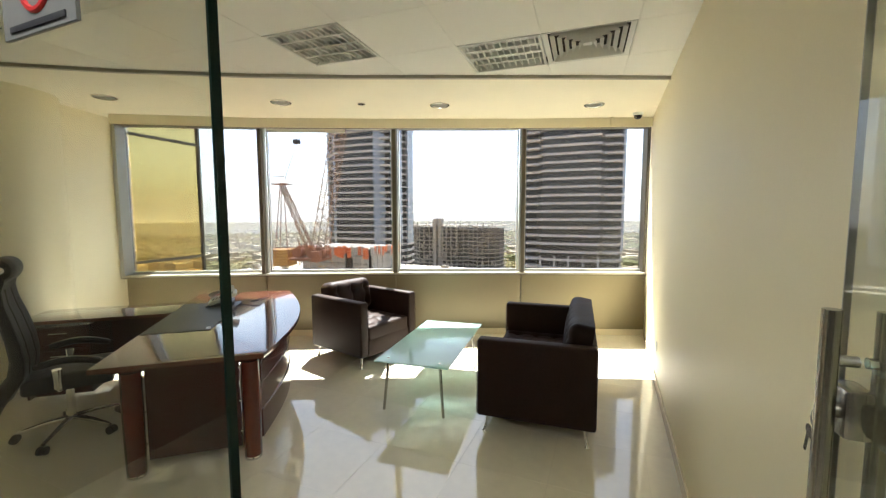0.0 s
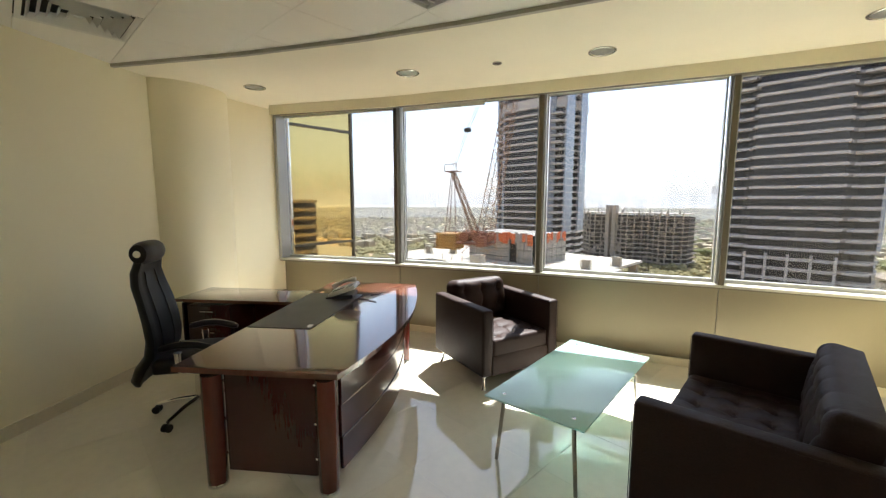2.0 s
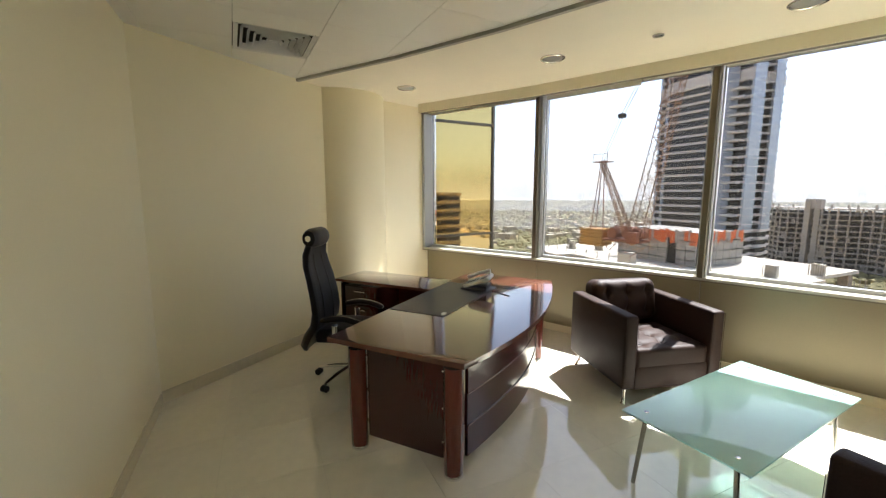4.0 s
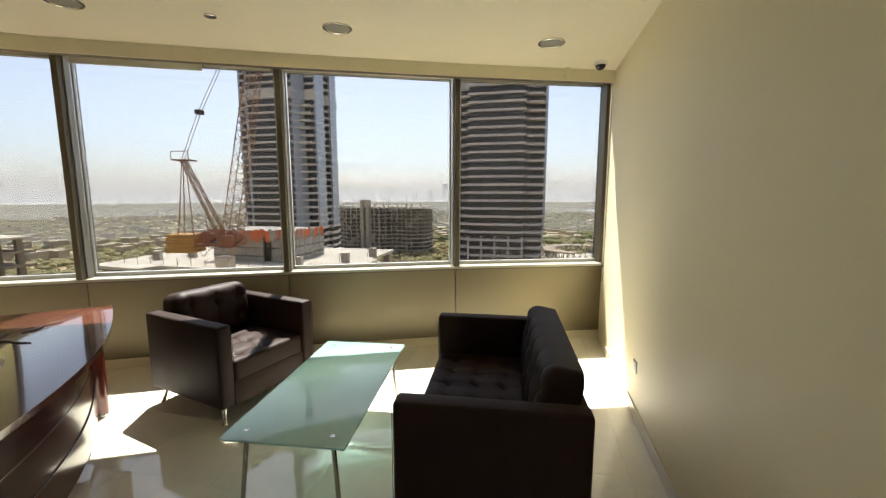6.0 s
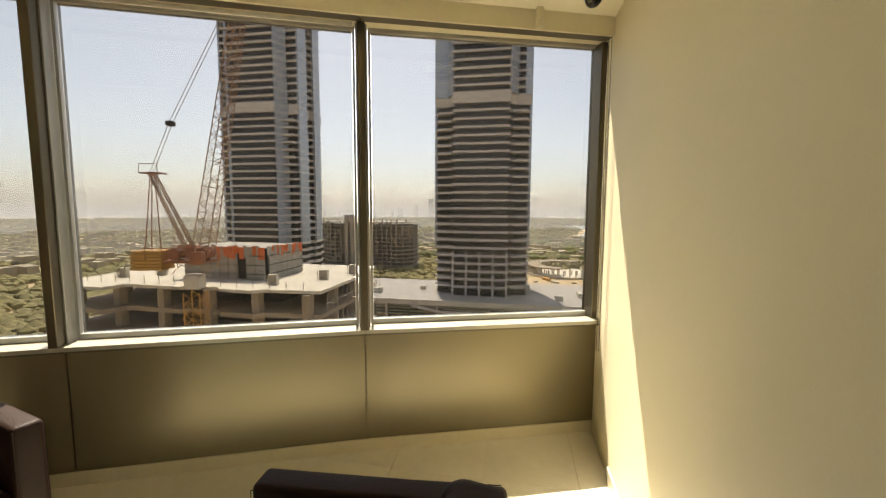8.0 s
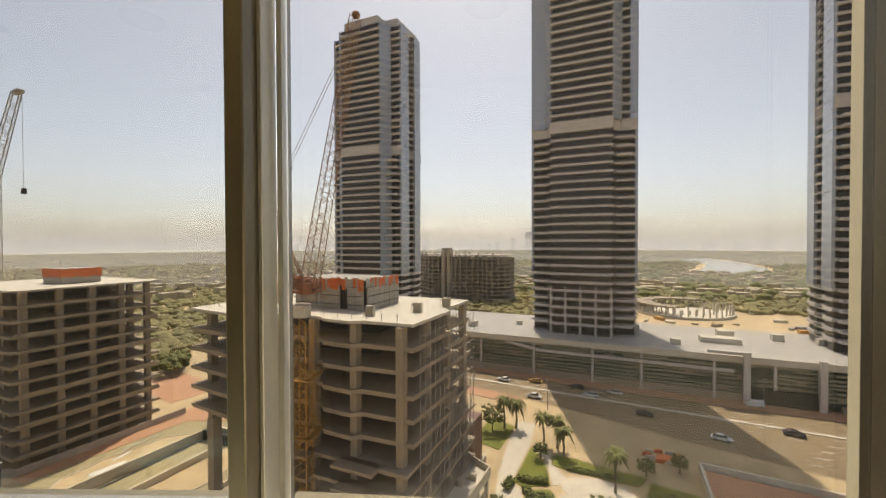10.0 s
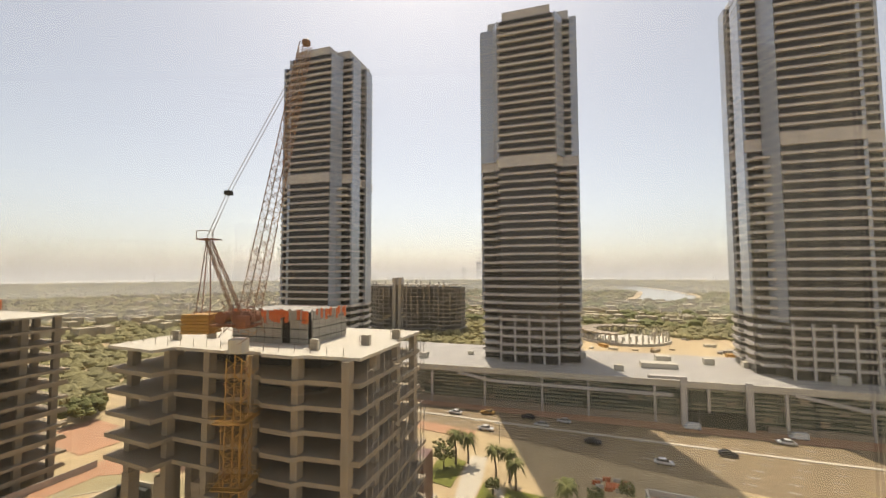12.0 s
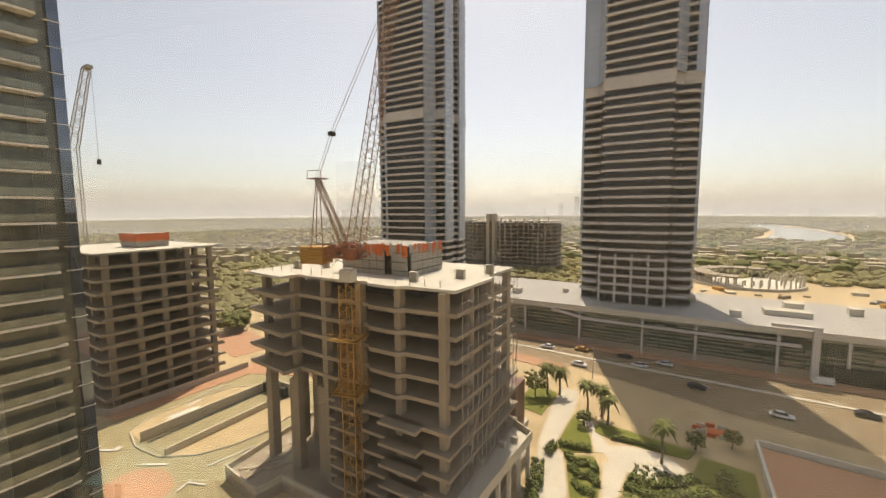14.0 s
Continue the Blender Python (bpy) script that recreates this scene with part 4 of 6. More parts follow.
M_BLUEGLASS = mat("blue grey tower glass", (0.42, 0.46, 0.52), 0.18, metal=0.25, var=0.12, scale=0.1, fine=0.6, bump=0)
# near-black for shade inside open floors; also colours tie beams and walings
M_SHADE = mat("near-black shade colour", (0.050, 0.040, 0.030), 0.9, var=0.5, scale=0.15, fine=0.6, bump=0)
M_ROOF = mat("pale podium roof", (0.375, 0.35, 0.315), 0.8, var=0.10, scale=0.05, fine=0.9, bump=0)
M_LOUV = mat("grey green podium louvres", (0.29, 0.275, 0.19), 0.6, var=0.18, scale=0.1, fine=1, bump=0)
M_PODGLASS = mat("green podium glass", (0.045, 0.06, 0.05), 0.15, var=0.3, scale=0.2, fine=1, bump=0)
M_LINE = mat("road marking", (0.70, 0.68, 0.60), 0.7, var=0.05, bump=0)
M_YLINE = mat("yellow road marking", (0.60, 0.50, 0.15), 0.7, var=0.05, bump=0)
M_WATER = mat("pale creek water", (0.26, 0.28, 0.28), 0.12, var=0.05, scale=0.01, fine=0.2, bump=0.02)
M_VILLA = mat("pale villa render", (0.42, 0.355, 0.24), 0.8, var=0.3, scale=0.02, fine=0.3, bump=0)
# pale grey with the distance haze put into the colour
M_FAR = mat("far building in haze colour", (0.42, 0.42, 0.42), 0.8, var=0.1, scale=0.01, fine=0.1, bump=0)
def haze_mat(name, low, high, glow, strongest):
    """Painted haze for a sheet: it glows, and thins out with height."""
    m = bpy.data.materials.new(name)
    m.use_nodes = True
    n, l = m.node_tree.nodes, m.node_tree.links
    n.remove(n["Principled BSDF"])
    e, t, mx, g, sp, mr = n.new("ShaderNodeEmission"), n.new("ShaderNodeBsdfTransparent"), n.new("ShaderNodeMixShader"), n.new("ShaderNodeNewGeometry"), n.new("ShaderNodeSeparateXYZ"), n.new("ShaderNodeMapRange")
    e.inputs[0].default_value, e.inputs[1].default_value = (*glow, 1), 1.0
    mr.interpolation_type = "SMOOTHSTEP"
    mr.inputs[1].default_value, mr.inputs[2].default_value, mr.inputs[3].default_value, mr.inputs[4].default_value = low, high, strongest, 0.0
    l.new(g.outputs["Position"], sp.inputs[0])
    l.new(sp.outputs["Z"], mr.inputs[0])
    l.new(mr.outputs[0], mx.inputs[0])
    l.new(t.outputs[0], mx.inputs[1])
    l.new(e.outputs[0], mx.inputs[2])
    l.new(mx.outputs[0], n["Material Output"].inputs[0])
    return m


M_HAZE = haze_mat("painted horizon haze", -46.0, 120.0, (0.84, 0.80, 0.73), 0.80)
M_KERB = mat("pale kerb stone", (0.55, 0.48, 0.36), 0.8, var=0.12, scale=0.3, fine=3, bump=0)
M_HEDGE = mat("clipped hedge leaves", (0.095, 0.110, 0.020), 0.8, var=0.5, scale=0.6, fine=4, bump=0)
# concrete paled to put distance haze into it; also colours the hoarding
M_FARCONC = mat("hazy grey concrete", (0.44, 0.385, 0.32), 0.85, var=0.15, scale=0.1, fine=1, bump=0)
# dark colour standing in for shade inside the curved block's storeys
M_FARSHADE = mat("dark storey shade colour", (0.115, 0.098, 0.082), 0.9, var=0.5, scale=0.12, fine=0.5, bump=0)
M_CARW = mat("white car paint", (0.75, 0.74, 0.70), 0.25, var=0.02, bump=0, coat=0.5)
M_CARD = mat("dark car paint", (0.03, 0.03, 0.035), 0.25, var=0.02, bump=0, coat=0.5)
M_TYRE = mat("tyre rubber", (0.02, 0.02, 0.02), 0.8, var=0.05, bump=0)

structure("ground", a_prism([(-3200, -400), (3200, -400), (3200, 3600), (-3200, 3600)], G - 1, G), M_SAND, "pale sandy city ground reaching the horizon", "ground")


def sheet(name, outline, dz, material, label, category):
    return structure(name, a_prism(outline, G - 0.3, G + dz), material, label, category)


near = [(-400, 190), (-120, 143), (-50, 130), (-28, 126), (-6, 121), (13, 115), (50, 107), (120, 100), (400, 92)]
sheet("road", near + [(400, 143), (-120, 152), (-400, 205)], 0.02, M_ASPH, "wide dusty brown asphalt road with white lane dashes", "road")
sheet("pavement_far", [(-150, 150), (-60, 145.5), (60, 143.0), (400, 143), (400, 150), (-150, 152.5)], 0.16, M_PAVE, "reddish brick pavement along the podium", "pavement")
sheet("pavement_near", [(x, y - 6) for x, y in near[1:4]] + [(x, y - 0.05) for x, y in reversed(near[1:4])], 0.15, M_PAVE, "reddish brick pavement along the road", "pavement")
sheet("median", [(-110, 140.2), (-20, 134.4), (60, 130.5), (220, 127), (220, 128.0), (60, 131.8), (-20, 135.8), (-110, 141.4)], 0.18, M_PATH, "pale raised median strip", "median")
bm = bmesh.new()
for lane in range(7):
    for k in range(26):
        x = -60 + 7.5 * k + 2.2 * (lane % 3)
        base = [(-120, 143), (-50, 130), (-6, 121), (13, 115), (50, 107), (200, 98)]
        y0 = np.interp(x, [b[0] for b in base], [b[1] for b in base])
        y1 = 143.5 - 0.01 * x
        y = y0 + (y1 - y0) * (lane + 1) / 8
        slope = (1 - (lane + 1) / 8) * -0.17
        bm2 = Matrix.Translation((x, y, G + 0.03)) @ Matrix.Rotation(slope, 4, "Z")
        box(bm, (0, 0, 0), (2.6, 0.20, 0.012), 0, 1, bm2)
structure("lane_dashes", bm, M_LINE, "white lane dashes on the road", "marking")
bm = bmesh.new()
for k in range(6):
    box(bm, (62 + 6 * k, 115 - 0.6 * k, G + 0.03), (0.3, 9, 0.012), 0, 1, Matrix.Translation((62 + 6 * k, 115, 0)) @ Matrix.Rotation(0.6, 4, "Z") @ Matrix.Translation((-62 - 6 * k, -115, 0)))
structure("hatch_lines", bm, M_YLINE, "yellow hatched lines on the road", "marking")

# park between site and road
def ellipse(cx, cy, rx, ry, n=32):
    return [(cx + rx * math.cos(math.tau * k / n), cy + ry * math.sin(math.tau * k / n)) for k in range(n)]


sheet("lawn_a", [(-19.9, 97.5), (-20.4, 82.5), (-18.2, 81.2), (-13.4, 83.8), (-15.4, 90.5)], 0.12, M_GRASS, "green lawn patch in the park", "lawn")
sheet("lawn_b", [(-14.4, 91.6), (-11.2, 90.6), (-3.0, 90.2), (2.6, 90.4), (4.0, 94.0), (-4.0, 95.0), (-14.6, 96.4)], 0.12, M_GRASS, "green lawn strip in the park", "lawn")
sheet("lawn_c", [(-7.4, 60), (12.9, 60), (12.9, 91.5), (4.6, 92.5), (3.4, 86.0), (1.0, 81.8), (-3.4, 79.4), (-6.8, 79.8)], 0.12, M_GRASS, "green lawn beside the terrace wall", "lawn")
sheet("lawn_d", [(-34, 95), (-26.5, 93), (-26, 106), (-33, 109)], 0.12, M_GRASS, "green lawn by the road", "lawn")
sheet("lawn_e", [(-17.8, 80.2), (-13.2, 82.4), (-11.4, 79.6), (-10.2, 70), (-12.2, 62), (-14.8, 70)], 0.12, M_GRASS, "green lawn with clipped hedges", "lawn")
sheet("park_path", [(-21.0, 56), (-13.6, 56), (-15.2, 70), (-18.4, 80.4), (-20.7, 82.2), (-20.4, 98), (-21.5, 110), (-25.6, 110), (-25.6, 98.9), (-24.0, 84), (-22.0, 74)], 0.06, M_PATH, "pale paved park path", "path")
sheet("park_path_b", [(-19.2, 98.8), (-15.4, 91.5), (-13.0, 84.0), (-9.6, 86.0), (-14.2, 92.0), (-17.0, 99.0)], 0.055, M_PATH, "pale paved curving park path", "path")
sheet("park_path_c", [(-11.2, 81.8), (-9.6, 70), (-11.6, 56), (-8.0, 56), (-7.6, 72), (-7.0, 82.6)], 0.05, M_PATH, "pale paved narrow park path", "path")
sheet("park_plaza", ellipse(-4.6, 85.2, 6.9, 4.7), 0.065, M_PATH, "pale paved oval plaza round a palm", "path")
sheet("terrace", [(14.8, 55), (54, 55), (52, 97), (14.8, 100.5)], 0.9, M_PAVE, "orange and grey paved terrace", "terrace")
bm = bmesh.new()
for p, q in (((14.5, 55), (14.5, 101)), ((14.5, 101), (54, 97.4))):
    wall_between(bm, p, q, G, G + 2.0, 0.5, 1)
structure("terrace_wall", bm, M_CONC_PALE, "white terrace parapet wall", "wall")
# site forecourt at the left
sheet("forecourt", [(-112, 18), (-62, 18), (-62, 46), (-68, 78), (-112, 80)], 0.04, M_FORE, "dusty olive forecourt road", "road")
sheet("forecourt_orange", ellipse(-79.4, 33.4, 6.6, 5.4), 0.08, M_PAVE, "round orange paved patch on the forecourt", "pavement")
sheet("forecourt_walk", [(-115, 42), (-109.5, 42), (-107.5, 74), (-90, 82), (-90, 88), (-115, 86)], 0.12, M_PAVE, "orange paved footway beside the building site", "pavement")
sheet("plot_orange", [(-150, 84), (-124, 80), (-122, 96), (-150, 100)], 0.10, M_PAVE, "orange paved lot behind the building site", "pavement")
ISLAND = [(-104.0, 46.0), (-101.0, 41.4), (-94.0, 39.6), (-86.0, 40.2), (-80.2, 44.4), (-77.2, 50.0), (-75.8, 57.0), (-77.0, 64.0), (-84.0, 70.6), (-96.0, 72.0), (-103.0, 66.0), (-105.0, 55.0)]
for piece in ([p for p in ISLAND if p[0] > -85.3] + [(-85.2, 69.0), (-85.2, 41.0)], [(-94.6, 41.0), (-94.6, 70.0), (-96.0, 72.0), (-103.0, 66.0), (-105.0, 55.0), (-104.0, 46.0), (-101.0, 41.4)]):
    mid = sum((Vector(p) for p in piece), Vector((0, 0))) / len(piece)
    ring = sorted(piece, key=lambda p: math.atan2(p[1] - mid.y, p[0] - mid.x))
    sheet("traffic_island", ring, 0.16, M_SAND, "sandy kerbed traffic island beside the ramp", "ground")
bm = bmesh.new()
tube(bm, [(x, y, G + 0.15) for x, y in ISLAND + ISLAND[:1]], 0.20, 5, False)
structure("island_kerb", bm, M_KERB, "pale kerb round the traffic island", "kerb")
bm = bmesh.new()
for p, q, h in (((-95, 41), (-94, 70), 2.2), ((-85, 41), (-85, 66), 1.6), ((-94, 70), (-85, 70), 3.4)):
    wall_between(bm, p, q, G, G + h, 0.5, 1)
structure("ramp_wall", bm, M_KERB, "pale walls of a car park ramp", "wall")
sheet("ramp_floor", [(-94, 41), (-85.5, 41), (-85.5, 69.5), (-93.5, 69.5)], 0.10, M_FORE, "dusty ramp floor", "ramp")
# solid near-black box stands for the shade inside the ramp mouth
structure("ramp_mouth", a_box((-89.5, 69.2, G + 1.4), (8.2, 1.2, 2.4)), M_DARK, "solid box painted dark as the shaded ramp mouth", "opening")
structure("ramp_gutter", a_box((-93.4, 55, G + 0.16), (0.7, 27, 0.10)), M_DARK, "dark drain along the ramp wall", "drain")
bm = bmesh.new()
for x, y, sx, sy, rz in ((-86.3, 53.2, 1.8, 7.0, 0), (-100.0, 52.0, 1.6, 6.5, -8), (-97.6, 36.0, 2.6, 0.6, 25), (-96.2, 37.4, 1.0, 1.4, 40), (-84.0, 38.6, 5.0, 0.5, 30), (-71.6, 39.6, 3.6, 0.35, 20), (-73.0, 38.2, 0.35, 3.0, 20), (-103, 56, 0.6, 4.0, 10), (-106.0, 62, 0.3, 9.0, 4), (-74.0, 47.5, 0.3, 9.0, -12)):
    box(bm, (0, 0, 0), (sx, sy, 0.06), 0, 1, pose(x, y, G + 0.20, 0, 0, rz))
structure("forecourt_marks", bm, M_LINE, "white arrows and stop lines on the forecourt", "marking")
bm = bmesh.new()
for p, q in (((-113.6, 42.6), (-112.6, 77.0)), ((-117.5, 40.5), (-113.6, 42.6))):
    wall_between(bm, p, q, G, G + 1.7, 0.3, 1)
structure("site_fence", bm, M_FARCONC, "grey hoarding along the building site", "fence")
sheet("sand_lot", [(-260, 175), (-150, 160), (-135, 190), (-250, 230)], 0.3, M_SAND, "sandy building lot", "ground")
sheet("creek", [(100, 760), (190, 740), (235, 900), (240, 1100), (215, 1420), (120, 1420), (170, 1080), (130, 860)], 0.1, M_WATER, "pale creek winding towards the horizon", "water")


# ---- unfinished concrete blocks ----
def concrete_block(name, x0, y0, x1, y1, top, storey, count, steps, label, open_side=None, cols=(6, 4)):
    t = thing(name, pose(x0, y0, G), label, "building", "unfinished concrete blocks")
    w, d = x1 - x0, y1 - y0
    bm = bmesh.new()
    prism(bm, steps(w, d), -0.42, 0.0)
    slab_mesh = None
    short = None
    for k in range(count):
        z = top - G - storey * k
        cut = open_side is not None and k >= 6
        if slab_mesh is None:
            # top slab takes a paler concrete, so sunlight sits in its colour
            ob = part("slab", bm, M_CONC_PALE, t, "concrete deck coloured paler for sunlight")
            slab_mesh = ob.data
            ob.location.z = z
        elif not cut:
            if k == 1:
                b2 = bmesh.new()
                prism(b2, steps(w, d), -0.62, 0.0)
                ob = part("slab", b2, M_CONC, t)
                lower = ob.data
            else:
                ob = new("slab", lower)
                ob.parent = t
            ob.location.z = z
        else:
            if short is None:
                b3 = bmesh.new()
                prism(b3, [(open_side, 0.5), (w, 0.5), (w, d), (open_side, d)], -0.55, 0.0)
                ob = part("slab", b3, M_CONC, t)
                short = ob.data
            else:
                ob = new("slab", short)
                ob.parent = t
            ob.location.z = z
    col = None
    for i in range(cols[0]):
        for j in range(cols[1]):
            if 0 < i < cols[0] - 1 and 0 < j < cols[1] - 1:
                continue
            x, y = 2.2 + (w - 4.0) * i / (cols[0] - 1), 2.4 + (d - 4.4) * j / (cols[1] - 1)
            if col is None:
                b = bmesh.new()
                box(b, (0, 0, (top - G) / 2 - 0.25), (1.05, 1.3, top - G - 0.5))
                ob = part("column", b, M_CONC, t)
                col = ob.data
            else:
                ob = new("column", col)
                ob.parent = t
            ob.location = (x, y, 0)
    # core box with the deep shade between slabs put into its colour
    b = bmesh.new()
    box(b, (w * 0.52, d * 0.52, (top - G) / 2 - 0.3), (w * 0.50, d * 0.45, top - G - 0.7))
    part("core", b, M_SHADE, t, "core painted near-black as shade between floors")
    return t


def steps_main(w, d):
    return [(0, 0), (10.6, -1.2), (11.2, 1.8), (20.5, 1.4), (21.5, 2.3), (26, 2.2), (27, 1.2), (w - 9, 1.0), (w - 8, 2.0), (w, 2.4), (w + 0.2, d * 0.55), (w - 1.2, d * 0.57), (w - 1.2, d), (8, d), (0, d * 0.8)]


def steps_plain(w, d):
    return [(0, 0), (w - 1, 0), (w, 1.5), (w, d), (0, d)]


block = concrete_block("concrete_block", -66.8, 48.0, -25.7, 74.8, -9.0, 3.2, 12, steps_main, "unfinished raw concrete frame building with open floors", 18.5, (6, 4))
for x, y, sx in ((2.4, 2.4, 1.5), (8.6, 2.8, 1.9), (15.0, 3.2, 1.5), (3.6, 12.0, 1.3), (14.0, 14.0, 1.3)):
    part("tall_column", a_box((x, y, (37 - 19) / 2), (sx, 1.6, 18.0)), M_CONC, block)
plinth = part("plinth", a_prism([(-1.4, -5.2), (9.2, -6.6), (9.8, -2.0), (43.0, -2.0), (43.0, 28.5), (-4.0, 28.5)], 0.0, 1.9), M_CONC, block, "dusty concrete plinth with a parapet")
bm = bmesh.new()
for p, q in (((-4.0, 28.5), (-1.4, -5.2)), ((-1.4, -5.2), (9.2, -6.6)), ((9.2, -6.6), (9.8, -2.0)), ((9.8, -2.0), (43.0, -2.0))):
    wall_between(bm, p, q, 1.9, 2.9, 0.35, 1)
part("plinth_parapet", bm, M_KERB, plinth, "pale parapet of the plinth")
lath = random.Random(21)
for k in range(26):
    part("timber", a_box((0, 0, 0), (2.2 + 1.6 * lath.random(), 0.22, 0.14), 0, 1, pose(0.6 + 6 * lath.random(), -3.2 + 9 * lath.random(), 2.05 + 0.12 * lath.random(), 0, 0, 180 * lath.random())), M_KERB, block, "pale loose formwork timber")
# loose props and boards sticking out of the lower storeys
for k in range(16):
    part("prop", a_tube([(20.5 + 0.25 * k, 2.6, 13.5 + 0.12 * k), (21.5 + 0.45 * k, -1.4 + 0.05 * k, 14.4 + 0.30 * k)], 0.07, 5), M_FORM, block, "loose steel prop")
    part("prop", a_tube([(42.0, 5 + 1.2 * k, 12.4 + 3.2 * (k % 4)), (42.2, 5.5 + 1.2 * k, 15.4 + 3.2 * (k % 4))], 0.06, 5), M_FORM, block)
# balcony slabs standing out between the lower columns
for k in range(6, 12):
    for x, w in ((20.4, 5.4), (30.2, 6.6)):
        part("balcony_slab", a_box((x + w / 2, 0.2, 37 - 3.2 * k - 0.25), (w, 2.8, 0.5), 0.04, 1), M_CONC, block)
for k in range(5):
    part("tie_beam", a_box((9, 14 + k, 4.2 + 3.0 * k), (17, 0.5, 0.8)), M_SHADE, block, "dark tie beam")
# formwork core on the deck: panels with open joints, walings and torn safety net
rnd = random.Random(4)
for x0, y0, dx, dy, n in ((15.2, 8.3, 1.55, 0, 6), (26.0, 8.3, 1.55, 0, 2), (29.2, 9.2, 0, 1.6, 6), (24.7, 9.4, 0, 1.6, 3), (15.0, 9.2, 0, 1.6, 6)):
    for k in range(n):
        c = (x0 + dx * (k + 0.5), y0 + dy * (k + 0.5), 39.3 + 0.15 * (rnd.random() - 0.5))
        panel = part("formwork_panel", a_box(c, (1.48 if dx else 0.28, 1.52 if dy else 0.28, 4.5), 0.03, 1), M_FORM, block, "grey wall formwork panel")
        for z in (37.9, 39.3, 40.7):
            part("waling", a_box((c[0] + (0.2 if dy else 0), c[1] - (0.2 if dx else 0), z), (1.5 if dx else 0.10, 1.5 if dy else 0.10, 0.10)), M_SHADE, panel)
for k in range(30):
    x = 14.6 + 14.4 * k / 29
    h = 0.9 + 1.0 * rnd.random()
    part("safety_net", a_box((x, 7.9 + 0.3 * rnd.random(), 42.0 - h / 2 + 0.35 * rnd.random()), (0.42 + 0.3 * rnd.random(), 0.06, h), 0, 1), M_NET if rnd.random() < 0.72 else M_FORM, block, "torn orange safety net")
for k in range(16):
    h = 0.9 + 1.0 * rnd.random()
    part("safety_net", a_box((29.55, 8.6 + 0.62 * k, 42.0 - h / 2 + 0.3 * rnd.random()), (0.06, 0.5, h)), M_NET if rnd.random() < 0.72 else M_FORM, block, "torn orange safety net")
part("formwork_deck", a_box((22.0, 13.2, 41.8), (14.0, 9.6, 0.15)), M_FORM, block, "grey working deck")
# near-black box added so the joints between panels read as dark
part("formwork_filler", a_box((22.0, 13.6, 39.2), (13.4, 9.2, 4.4)), M_SHADE, block, "near-black filler box behind the formwork joints")
for x, y in ((31.5, 5.0), (36.5, 10.5), (38.5, 17.0), (5.0, 6.0), (9.0, 9.0)):
    for q in range(7):
        part("starter_bar", a_tube([(x + 0.25 * q, y, 37.0), (x + 0.25 * q, y, 38.5)], 0.05, 5), M_CONC, block)
    part("stub_column", a_box((x + 0.8, y + 0.5, 37.75), (1.3, 0.6, 1.5)), M_CONC_PALE, block, "pale caged stub column")
for k in range(16):
    part("edge_post", a_tube([(1.0 + 2.5 * k, 2.7, 37.0), (1.0 + 2.5 * k, 2.7, 38.1)], 0.05, 5), M_CONC, block)
# scaffold along the open side
pole, ledger = None, None
for k in range(14):
    if pole is None:
        ob = part("scaffold_pole", a_tube([(0, 0, 0), (0, 0, 36.4)], 0.05, 5), M_FORM, block, "grey scaffold pole")
        pole = ob.data
    else:
        ob = new("scaffold_pole", pole)
        ob.parent = block
    ob.location = (41.7, 3.2 + 1.6 * k, 0)
for k in range(22):
    if ledger is None:
        ob = part("scaffold_ledger", a_tube([(0, 2.6, 0), (0, 24.6, 0)], 0.045, 5), M_FORM, block, "grey scaffold ledger")
        ledger = ob.data
    else:
        ob = new("scaffold_ledger", ledger)
        ob.parent = block
    ob.location = (41.72, 0, 1.6 + 1.6 * k)
block_b = concrete_block("concrete_block", -150.0, 43.0, -115.8, 72.0, -8.0, 3.2, 12, steps_plain, "unfinished concrete frame building behind the forecourt", None, (5, 5))
part("formwork_core", a_box((21, 16, 39.9), (9, 8, 3.6), 0.05, 1), M_FORM, block_b, "grey formwork core")
for k in range(6):
    part("safety_net", a_box((25.6, 12.5 + 1.4 * k, 40.7), (0.08, 1.25, 1.9 + 0.3 * (k % 2))), M_NET, block_b, "orange safety net")
    part("safety_net", a_box((17 + 1.5 * k, 11.9, 40.7), (1.35, 0.08, 1.9 + 0.3 * (k % 2))), M_NET, block_b)
for j in range(5):
    part("side_slab_edge", a_box((34.25, 14.5, 3.0 + 6.4 * j), (0.3, 28, 0.7)), M_CONC, block_b)


# ---- luffing tower crane ----
def lattice(bm, a, b, wa, wb, bays, r, up=(0, 0, 1)):
    """Square lattice truss from a to b, wa and wb wide."""
    a, b = Vector(a), Vector(b)
    d = (b - a).normalized()
    s = d.cross(Vector(up))
    s = s.normalized() if s.length > 0.05 else Vector((1, 0, 0))
    t = s.cross(d).normalized()
    rows = []
    for k in range(bays + 1):
        p, w = a.lerp(b, k / bays), (wa + (wb - wa) * k / bays) / 2
        rows.append([p + s * w + t * w, p - s * w + t * w, p - s * w - t * w, p + s * w - t * w])
    for c in range(4):
        tube(bm, [rows[0][c], rows[-1][c]], r, 5)
    for k in range(bays):
        for c in range(4):
            e = (c + 1) % 4
            if k % 2:
                tube(bm, [rows[k][c], rows[k + 1][e]], r * 0.6, 4)
            else:
                tube(bm, [rows[k][e], rows[k + 1][c]], r * 0.6, 4)
            tube(bm, [rows[k][c], rows[k][e]], r * 0.5, 4)
    return bm


